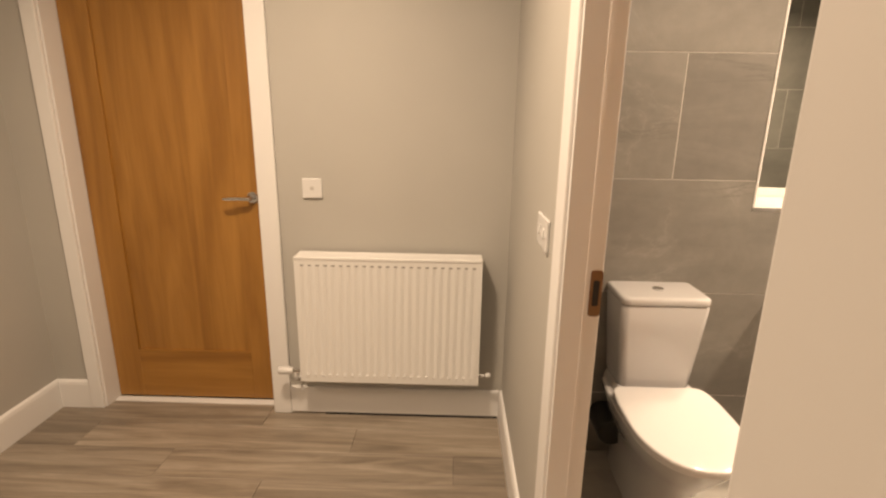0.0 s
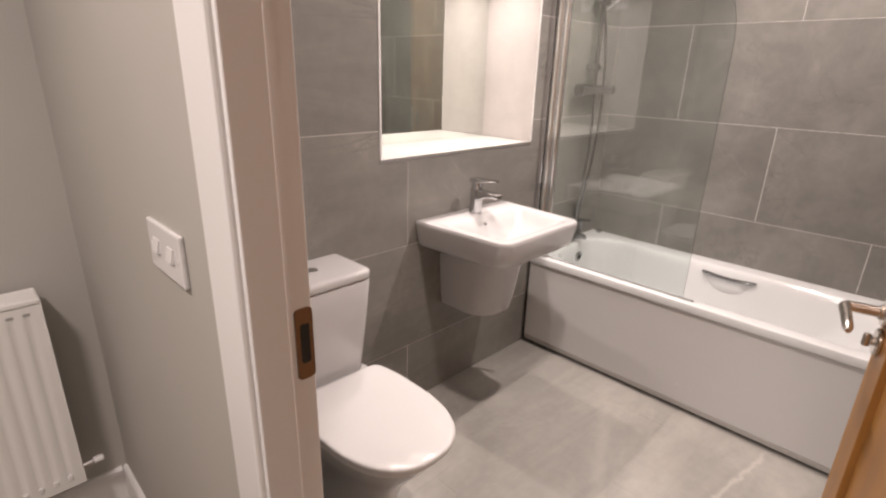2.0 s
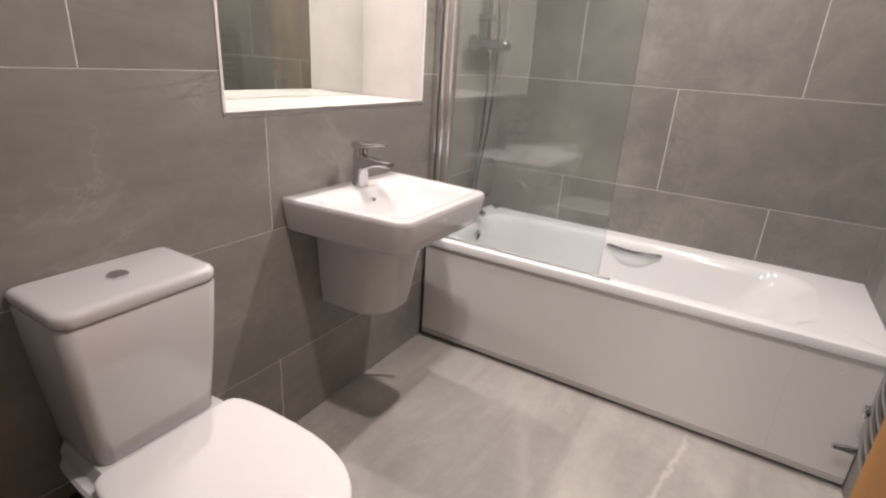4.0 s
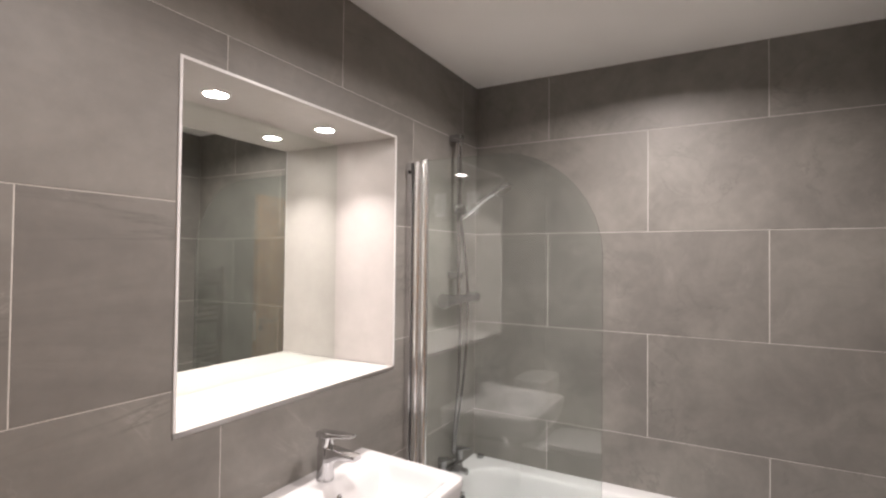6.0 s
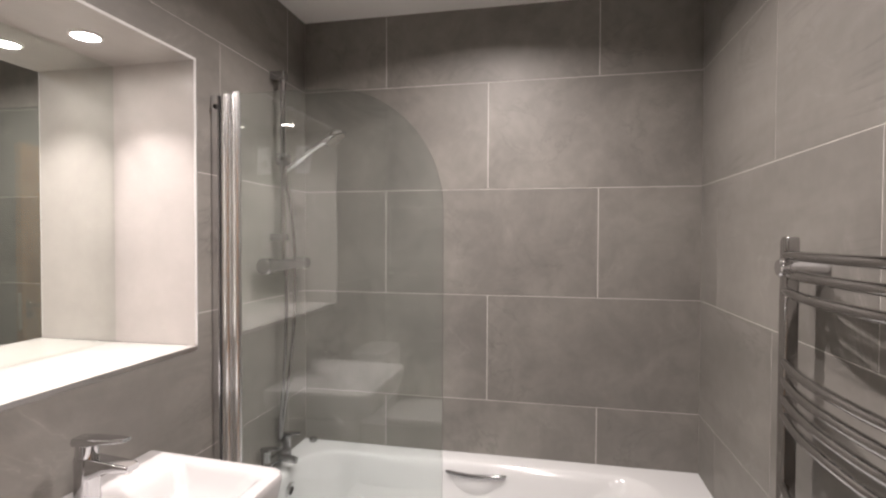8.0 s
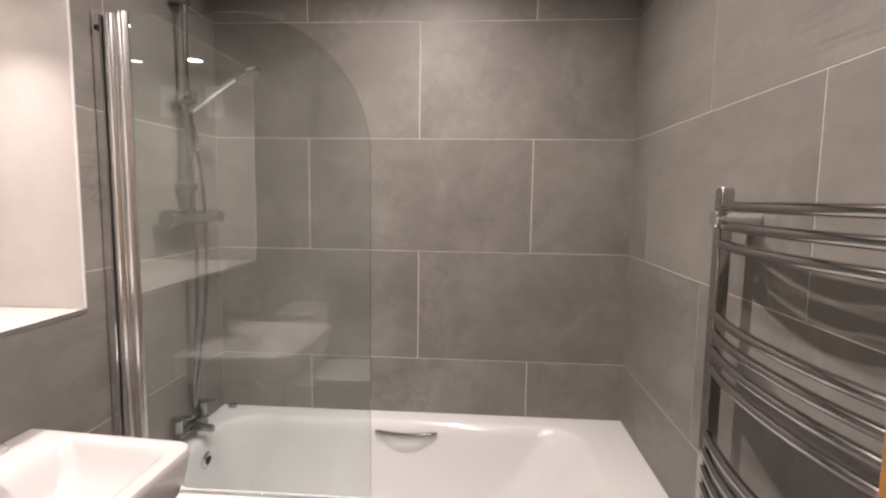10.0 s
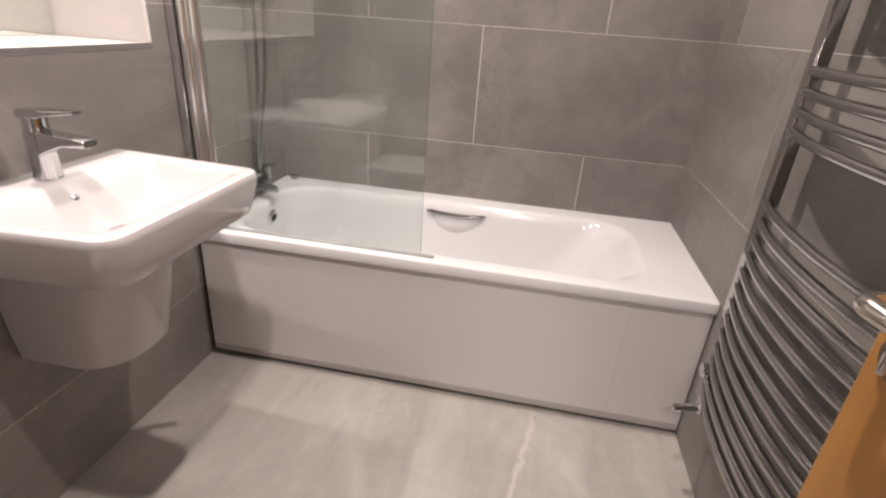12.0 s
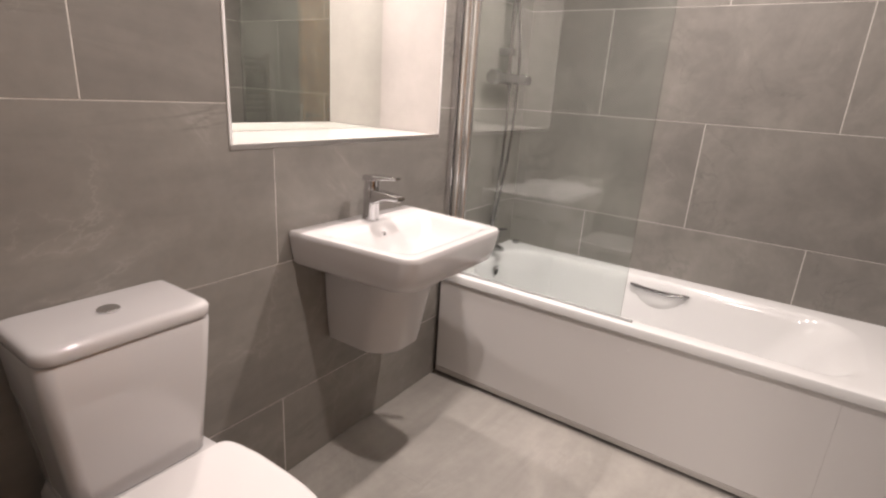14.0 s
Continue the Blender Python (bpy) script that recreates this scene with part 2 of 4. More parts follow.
# ---- mesh helpers ----
def part(name, bm, mat, parent=None, label="", smooth=None):
    me = bpy.data.meshes.new(name)
    bmesh.ops.recalc_face_normals(bm, faces=bm.faces)
    if smooth is not None:
        for f in bm.faces:
            f.smooth = True
        for e in bm.edges:
            if len(e.link_faces) == 2 and e.calc_face_angle(0) > radians(smooth):
                e.smooth = False
    bm.to_mesh(me)
    bm.free()
    me.materials.append(mat)
    ob = new(name, me)
    if parent is not None:
        ob.parent = parent
    if label:
        ob["label"] = label
    return ob


def thing(name, label, category, x=0, y=0, z=0, group=""):
    ob = tagged(new(name), label, category, group)
    ob.empty_display_size = 0.05
    ob.matrix_world = pose(x, y, z)
    return ob


def box(x0, x1, y0, y1, z0, z1, bevel=0.0, bm=None, seg=2):
    own = bmesh.new()
    r = bmesh.ops.create_cube(own, size=1.0)
    for v in r["verts"]:
        v.co = Vector(((x0 + x1) / 2 + v.co.x * (x1 - x0), (y0 + y1) / 2 + v.co.y * (y1 - y0), (z0 + z1) / 2 + v.co.z * (z1 - z0)))
    if bevel:
        bmesh.ops.bevel(own, geom=own.edges[:], offset=bevel, segments=seg, profile=0.5, affect="EDGES")
    if bm is None:
        return own
    me = bpy.data.meshes.new("tmp")
    own.to_mesh(me)
    own.free()
    bm.from_mesh(me)
    bpy.data.meshes.remove(me)
    return bm


def loft(rings, cap0=True, cap1=True, bm=None):
    bm = bm or bmesh.new()
    made = [[bm.verts.new(p) for p in ring] for ring in rings]
    n = len(made[0])
    for a, b in zip(made, made[1:]):
        for i in range(n):
            bm.faces.new((a[i], a[(i + 1) % n], b[(i + 1) % n], b[i]))
    if cap0:
        bm.faces.new(made[0])
    if cap1:
        bm.faces.new(made[-1])
    return bm


def rrect(x0, x1, y0, y1, r, n=6, rs=None):
    """Rounded rectangle, from the corner (x1, y1) anticlockwise; rs: radii of the corners ++, -+, --, +-."""
    rs = rs or (r, r, r, r)
    pts = []
    for k, (cx, cy) in enumerate(((x1, y1), (x0, y1), (x0, y0), (x1, y0))):
        q = rs[k]
        sx, sy = (1, -1, -1, 1)[k], (1, 1, -1, -1)[k]
        for i in range(n + 1):
            a = radians(90 * k + 90 * i / n)
            pts.append((cx - sx * q + q * math.cos(a), cy - sy * q + q * math.sin(a)))
    return pts


def ring(pts, z):
    return [(x, y, z) for x, y in pts]


def tube(points, r, sides=12, bm=None, caps=True):
    """A round rod along a line of points; r may be one radius or one for each point."""
    pts = [Vector(p) for p in points]
    rr = r if isinstance(r, (list, tuple)) else [r] * len(pts)
    rings, up = [], None
    for i, p in enumerate(pts):
        d = (pts[min(i + 1, len(pts) - 1)] - pts[max(i - 1, 0)]).normalized()
        if up is None:
            up = Vector((0, 0, 1)) if abs(d.z) < 0.9 else Vector((1, 0, 0))
        side = d.cross(up).normalized()
        up = side.cross(d).normalized()
        rings.append([p + (side * math.cos(2 * math.pi * k / sides) + up * math.sin(2 * math.pi * k / sides)) * rr[i] for k in range(sides)])
    return loft(rings, caps, caps, bm)


def rod(a, b, r, sides=20, bevel=0.0, bm=None):
    a, b = Vector(a), Vector(b)
    if not bevel:
        return tube([a, b], r, sides, bm)
    d = (b - a).normalized()
    return tube([a, a + d * 0.0001, a + d * bevel, b - d * bevel, b - d * 0.0001, b], [r - bevel, r - bevel, r, r, r - bevel, r - bevel], sides, bm)


def arc(p0, p1, p2, n=10):
    p0, p1, p2 = Vector(p0), Vector(p1), Vector(p2)
    return [p0 * (1 - t) ** 2 + p1 * 2 * t * (1 - t) + p2 * t * t for t in (i / n for i in range(n + 1))]


def setting(name, bm, mat, label, category):
    return tagged(part(name, bm, mat), label, category, kind="structure")


# ---- large structure ----
# partition between hall and bathroom, with its doorway
bm = box(XP, XW - 0.012, YB - 0.1, DY0 - 0.03, 0, CEIL)
box(XP, XW - 0.012, DY1 + 0.03, YH + 0.1, 0, CEIL, bm=bm)
box(XP, XW - 0.012, DY0 - 0.03, DY1 + 0.03, DH + 0.03, CEIL, bm=bm)
partition = setting("wall_partition", bm, HALL_PAINT, "warm grey painted partition wall with a doorway", "wall")

bm = box(XH - 0.1, -1.667, YH, YH + 0.16, 0, CEIL)
box(-0.773, XP, YH, YH + 0.16, 0, CEIL, bm=bm)
box(-1.667, -0.773, YH, YH + 0.16, 2.06, CEIL, bm=bm)
setting("wall_hall_end", bm, HALL_PAINT, "warm grey painted end wall of the hall", "wall")
setting("wall_hall_side", box(XH - 0.1, XH, YB - 0.1, YH, 0, CEIL), HALL_PAINT, "warm grey painted side wall of the hall", "wall")
setting("wall_hall_back", box(XH, XP, YB - 0.1, YB, 0, CEIL), HALL_PAINT, "warm grey painted wall behind the hall", "wall")
setting("wall_hall_cupboard", box(-1.7, -0.75, YH + 0.45, YH + 0.5, 0, CEIL), HALL_PAINT, "plain wall closing the space behind the oak door", "wall")

# bathroom walls: grout-coloured beds that carry the tiles
BED = 0.0009
bm = box(XW - 0.01, NX0 - 0.01, YN + BED, YN + 0.33, 0, CEIL)
box(NX1 + 0.01, XE + 0.1, YN + BED, YN + 0.33, 0, CEIL, bm=bm)
box(NX0 - 0.01, NX1 + 0.01, YN + BED, YN + 0.33, 0, NZ0 - 0.02, bm=bm)
box(NX0 - 0.01, NX1 + 0.01, YN + BED, YN + 0.33, NZ1 + 0.01, CEIL, bm=bm)
box(NX0 - 0.01, NX1 + 0.01, NYM + 0.006, YN + 0.33, NZ0 - 0.02, NZ1 + 0.01, bm=bm)
wall_n = setting("wall_north", bm, GROUT, "grey stone tiled wall with a lit mirror recess", "wall")
wall_e = setting("wall_east", box(XE + BED, XE + 0.1, YS - 0.1, YN + BED, 0, CEIL), GROUT, "grey stone tiled wall along the bath", "wall")
wall_s = setting("wall_south", box(XW - 0.01, XE + BED, YS - 0.1, YS - BED, 0, CEIL), GROUT, "grey stone tiled wall behind the towel rail", "wall")
bm = box(XW - 0.012, XW - BED, YS - BED, DY0 - 0.03, 0, CEIL)
box(XW - 0.012, XW - BED, DY1 + 0.03, YN + BED, 0, CEIL, bm=bm)
box(XW - 0.012, XW - BED, DY0 - 0.03, DY1 + 0.03, DH + 0.03, CEIL, bm=bm)
wall_w = setting("wall_west", bm, GROUT, "grey stone tiled wall beside the doorway", "wall")

setting("ceiling", box(XW - 0.05, XE + 0.1, YS - 0.1, YN + 0.33, CEIL, CEIL + 0.1), CEIL_PAINT, "plain white painted bathroom ceiling", "ceiling")
setting("ceiling_hall", box(XH - 0.1, XW - 0.05, YB - 0.1, YH + 0.5, CEIL + 0.002, CEIL + 0.1), CEIL_PAINT, "plain white painted hall ceiling", "ceiling")
floor_b = setting("floor", box(XW - 0.03, XE + 0.1, YS - 0.1, YN + 0.1, -0.1, -0.0012), FLOOR_GROUT, "pale grey stone tiled bathroom floor", "floor")
floor_h = setting("floor_hall", box(XH - 0.1, XW - 0.03, YB - 0.1, YH + 0.5, -0.1, -0.008), BLACK, "grey brown wood plank hall floor", "floor")


def skirting(name, axis, at, a, b, out, low=0.0):
    """White skirting board with a rounded top, along one wall."""
    prof = [(0, low), (0.016, low), (0.016, 0.125), (0.013, 0.139), (0.007, 0.146), (0, 0.147)]
    rings = []
    for s in (a, b):
        rings.append([(at + out * d, s, h) if axis == "y" else (s, at + out * d, h) for d, h in prof])
    setting(name, loft(rings), TRIM, "white painted skirting board", "skirting")


skirting("baseboard_partition", "y", XP, DY1 + 0.092, YH, -1)
skirting("baseboard_end", "x", YH, -0.709, XP - 0.016, -1, 0.013)
# black strip stands in for the shade in the gap under the board
setting("trim_skirting_shade_strip", box(-0.545, XP - 0.017, YH - 0.0145, YH - 0.0005, -0.006, 0.0125), BLACK, "black strip for the shade under the raised skirting board", "gap")
skirting("baseboard_end_corner", "x", YH, XH + 0.016, -1.707, -1)
skirting("baseboard_side", "y", XH, YB, YH, 1)
skirting("baseboard_return", "y", 0.197, YB, 0.158, -1)
skirting("baseboard_back", "x", YB, XH + 0.016, 0.180, 1)


def casing(name, axis, at, out, a, b, top, w=0.085, thick=0.018, gap=0.007, wa=0.085):
    """Rounded architrave round an opening from a to b: two uprights and a head."""
    holder = tagged(new(name), "white painted door architrave", "architrave", kind="structure")

    def board(s0, s1, z0, z1, label):
        lo, hi = sorted((at, at + out * thick))
        if axis == "y":
            part(label, box(lo, hi, s0, s1, z0, z1, 0.005), TRIM, holder)
        else:
            part(label, box(s0, s1, lo, hi, z0, z1, 0.005), TRIM, holder)
    board(a - gap - wa, a - gap, 0, top + gap + w, "upright")
    board(b + gap, b + gap + w, 0, top + gap + w, "upright")
    board(a - gap, b + gap, top + gap, top + gap + w, "head")
    return holder


casing("trim_bathroom_door", "y", XP, -1, DY0, DY1, DH)
casing("trim_hall_door", "x", YH, -1, -1.637, -0.803, 2.03, wa=0.063)


def lining(name, axis, s0, s1, d0, d1, stop0, stop1, top):
    """Door lining with a planted stop. s: along the wall, d: through it."""
    holder = tagged(new(name), "white painted door lining with a stop", "door frame", kind="structure")

    def bd(a, b, c, d, z0, z1, label):
        if axis == "y":
            part(label, box(c, d, a, b, z0, z1, 0.002), TRIM, holder)
        else:
            part(label, box(a, b, c, d, z0, z1, 0.002), TRIM, holder)
    t = 0.029
    bd(s0 - t, s0, d0, d1, 0, top + t, "jamb")
    bd(s1, s1 + t, d0, d1, 0, top + t, "jamb")
    bd(s0, s1, d0, d1, top, top + t, "head")
    bd(s0, s0 + 0.012, stop0, stop1, 0, top, "stop")
    bd(s1 - 0.012, s1, stop0, stop1, 0, top, "stop")
    bd(s0 + 0.012, s1 - 0.012, stop0, stop1, top - 0.012, top, "stop")
    return holder


# boxed white return beside the doorway, where the hall narrows, its paint dimmed for shade
setting("trim_hall_return", box(0.197, XP - 0.0005, YB + 0.001, 0.158, 0, CEIL - 0.001, 0.004), BOXING, "boxed return beside the bathroom doorway, its paint dimmed for shade", "boxing")

frame_b = lining("door_frame_bathroom", "y", DY0 - 0.012, DY1 + 0.012, XP - 0.010, XW + 0.008, XP - 0.009, XP + 0.042, DH)
frame_h = lining("door_frame_hall", "x", -1.637, -0.803, YH - 0.001, YH + 0.161, YH + 0.136, YH + 0.158, 2.03)


# ---- doors ----
def lever(parent, x, y, z, nx, ny, lx, ly, mat=CHROME, out=0.050):
    """Lever handle on a round rose; n points out of the door, l along the lever."""
    n, l, o = Vector((nx, ny, 0)), Vector((lx, ly, 0)), Vector((x, y, z))
    h = part("handle", rod(o, o + n * 0.010, 0.026, 28, 0.003), mat, parent, "lever handle on a round rose", 40)
    elbow = o + n * out
    path = [o + n * 0.008, o + n * (out - 0.020)] + arc(o + n * (out - 0.010), elbow, elbow + l * 0.014, 6) + [elbow + l * 0.06, elbow + l * 0.105 + Vector((0, 0, -0.002)), elbow + l * 0.118 + Vector((0, 0, -0.003))]
    part("lever", tube(path, [0.010, 0.010] + [0.0095] * 7 + [0.0090, 0.0080, 0.004], 16), mat, h, "", 60)
    part("collar", rod(o + n * 0.009, o + n * 0.016, 0.0135, 20, 0.001), mat, h, "", 40)
    return h


def panel_door(name, label, w, hgt, th, m, stile=0.105):
    """Shaker oak door: hinge edge at x=0, leaf along +x, faces at y=0 and y=-th."""
    d = tagged(new(name), label, "door")
    d.matrix_world = m
    top, bot = 0.11, 0.255
    part("stile", box(0, stile, -th, 0, 0, hgt, 0.0015), OAK_V, d)
    part("stile", box(w - stile, w, -th, 0, 0, hgt, 0.0015), OAK_V, d)
    part("rail", box(stile, w - stile, -th, 0, 0, bot, 0.0015), OAK_H, d)
    part("rail", box(stile, w - stile, -th, 0, hgt - top, hgt, 0.0015), OAK_H, d)
    part("panel", box(stile - 0.004, w - stile + 0.004, -th + 0.012, -0.012, bot - 0.004, hgt - top + 0.004), OAK_V, d)
    return d


LEAF = 0.858
bath_door = panel_door("bathroom_door", "oak veneered bathroom door standing open", LEAF, 2.015, 0.040, pose(0.400, 0.299, 0.008, 0, 0, 11.0))
lever(bath_door, LEAF - 0.038, 0.0, 1.020, 0, 1, -1, 0, NICKEL, 0.066)
lever(bath_door, LEAF - 0.038, -0.04, 1.020, 0, -1, -1, 0, NICKEL, 0.066)
o = Vector((LEAF - 0.040, 0.0, 0.964))
turn = part("thumb_turn", rod(o, o + Vector((0, 0.010, 0)), 0.0255, 32, 0.003), NICKEL, bath_door, "satin nickel bathroom thumb turn", 40)
part("stem", rod(o + Vector((0, 0.009, 0)), o + Vector((0, 0.016, 0)), 0.0085, 18, 0.001), NICKEL, turn, "", 40)
part("knob", box(o.x - 0.0045, o.x + 0.0045, 0.014, 0.027, o.z - 0.013, o.z + 0.013, 0.004, seg=3), NICKEL, turn, "", 50)
part("lock_plate", box(LEAF - 0.0005, LEAF + 0.0015, -0.031, -0.009, 0.87, 1.10, 0.0005), STEEL, bath_door)
for hz in (0.22, 1.0, 1.78):
    part("hinge", rod((-0.004, 0.006, hz - 0.05), (-0.004, 0.006, hz + 0.05), 0.006, 14), STEEL, bath_door, "", 40)

hall_door = panel_door("hall_door", "closed oak veneered hall door", 0.828, 2.02, 0.040, pose(-0.806, 2.235, 0.010, 0, 0, 180), 0.13)
lever(hall_door, 0.058, 0.0, 1.038, 0, 1, 1, 0)

# strike plate let into the doorway's lining
strike = tagged(new("strike_plate"), "brown bronze strike plate in the door lining", "strike plate")
bm = loft([[(x, yy, z) for x, z in rrect(0.3665, 0.3930, 0.999, 1.107, 0.007)] for yy in (DY1 + 0.0118, DY1 + 0.0098, DY1 + 0.0093)])
part("plate", bm, BRONZE, strike)
part("keep", loft([[(x, yy, z) for x, z in rrect(0.373, 0.387, 1.024, 1.084, 0.004)] for yy in (DY1 + 0.0094, DY1 + 0.0088)]), BLACK, strike)

# ---- hall things ----
def radiator():
    x0, x1, z0, z1, yf = -0.622, 0.190, 0.236, 0.833, 2.020
    r = thing("radiator", "white ribbed panel radiator fixed to the hall wall", "radiator", (x0 + x1) / 2, YH, z0)
    inv = r.matrix_world.inverted()

    def rp(name, bm, mat, label="", smooth=None, parent=r):
        bm.transform(inv)
        return part(name, bm, mat, parent, label, smooth)
    # ribbed front sheet: upright pressed channels between flat bands
    ribs = 24
    n = ribs * 6
    rows = [(z0, 0.0), (z0 + 0.030, 0.0), (z0 + 0.042, 1.0), (z1 - 0.062, 1.0), (z1 - 0.050, 0.0), (z1 - 0.012, 0.0)]
    bm = bmesh.new()
    grid = []
    for z, k in rows:
        line = []
        for i in range(n + 1):
            u = i / n
            ph = (u * ribs) % 1.0
            edge = 0.012 < u < 0.988
            dip = 0.0045 * k * (0.0 if not edge else max(0.0, min(1.0, (abs(ph - 0.5) - 0.26) / 0.15)))
            line.append(bm.verts.new((x0 + (x1 - x0) * u, yf + dip, z)))
        grid.append(line)
    for a, b in zip(grid, grid[1:]):
        for i in range(n):
            bm.faces.new((a[i], a[i + 1], b[i + 1], b[i]))
    rp("front_panel", bm, RAD_WHITE, "", 55)
    rp("back_panel", box(x0 + 0.004, x1 - 0.004, YH - 0.045, YH - 0.030, z0, z1 - 0.02, 0.003), RAD_WHITE)
    rp("side_cover", box(x0 - 0.001, x0 + 0.002, yf - 0.002, YH - 0.030, z0, z1 - 0.004, 0.001), RAD_WHITE)
    rp("side_cover", box(x1 - 0.002, x1 + 0.001, yf - 0.002, YH - 0.030, z0, z1 - 0.004, 0.001), RAD_WHITE)
    rp("top_cover", box(x0 + 0.001, x1 - 0.001, yf + 0.006, YH - 0.031, z1 - 0.014, z1 - 0.002, 0.003), RAD_WHITE)
    rp("edge_rail", box(x0 - 0.001, x1 + 0.001, yf - 0.003, yf + 0.012, z1 - 0.016, z1, 0.004), RAD_WHITE, parent=r)
    rp("edge_rail", box(x0 - 0.001, x1 + 0.001, YH - 0.046, YH - 0.030, z1 - 0.016, z1, 0.004), RAD_WHITE, parent=r)
    # small vents, the shade inside put into their grey, and bright feet at the ends of the channels
    for i in range(1, ribs):
        cx = x0 + (x1 - x0) * i / ribs
        rp("vent", box(cx - 0.0075, cx + 0.0075, yf - 0.0012, yf + 0.0035, z1 - 0.043, z1 - 0.036), VENT_GREY)
        rp("foot", box(cx - 0.006, cx + 0.006, yf - 0.003, yf + 0.004, z0 + 0.024, z0 + 0.040, 0.002), RAD_WHITE)
    # thermostatic valve on one side, lockshield on the other
    vz = z0 + 0.040
    rp("thermostatic_head", tube([(x0 - 0.112, 2.045, vz), (x0 - 0.109, 2.045, vz), (x0 - 0.096, 2.045, vz), (x0 - 0.05, 2.045, vz), (x0 - 0.042, 2.045, vz)], [0.012, 0.017, 0.019, 0.017, 0.013], 20), PLASTIC, "white thermostatic radiator valve head", 50)
    rp("valve_body", rod((x0 - 0.042, 2.045, vz), (x0 + 0.004, 2.045, vz), 0.009, 16, 0.002), CHROME, "", 40)
    rp("elbow", tube([(x0 - 0.030, 2.045, vz)] + arc((x0 - 0.030, 2.045, vz - 0.02), (x0 - 0.030, 2.045, vz - 0.06), (x0 - 0.030, 2.085, vz - 0.062), 6) + [(x0 - 0.030, YH, vz - 0.062)], 0.0085, 14), PLASTIC, "", 60)
    rp("pipe_collar", rod((x0 - 0.052, 2.080, vz - 0.062), (x0 + 0.025, 2.080, vz - 0.062), 0.010, 16, 0.002), PLASTIC, "", 40)
    rp("lockshield", rod((x1 - 0.004, 2.045, vz), (x1 + 0.030, 2.045, vz), 0.008, 16, 0.002), CHROME, "", 40)
    rp("lockshield_cap", rod((x1 + 0.030, 2.045, vz), (x1 + 0.056, 2.045, vz), 0.011, 16, 0.003), PLASTIC, "", 40)
    for bx in (x0 + 0.15, x1 - 0.15):
        rp("wall_bracket", box(bx - 0.015, bx + 0.015, YH - 0.031, YH, z0 + 0.05, z1 - 0.06), STEEL)
    rp("underside", box(x0 + 0.004, x1 - 0.004, yf + 0.004, YH - 0.032, z0 + 0.003, z0 + 0.008), GREY_TRIM)


radiator()

plate = thing("thermostat_plate", "white square thermostat plate on the hall wall", "thermostat", -0.557, YH, 1.111)
part("plate", box(-0.043, 0.043, -0.012, 0, -0.043, 0.043, 0.003), PLASTIC, plate)
part("sensor", box(-0.008, 0.008, -0.0135, -0.011, -0.008, 0.008, 0.001), GREY_TRIM, plate)

sw = thing("light_switch", "white double rocker light switch beside the doorway", "light switch", XP, 1.300, 1.126)
part("plate", box(-0.009, 0, -0.074, 0.074, -0.043, 0.043, 0.003), PLASTIC, sw)
for k in (-1, 1):
    yc = k * 0.032
    part("rocker", loft([[(-0.0085, yc - w, 0.016), (-0.0105, yc - w, 0.015), (-0.0150, yc - w, -0.006), (-0.0085, yc - w, -0.009)] for w in (0.0125, -0.0125)]), PLASTIC, sw)
    part("screw", rod((-0.0085, k * 0.060, 0), (-0.0098, k * 0.060, 0), 0.0035, 14), PLASTIC, sw, "", 40)

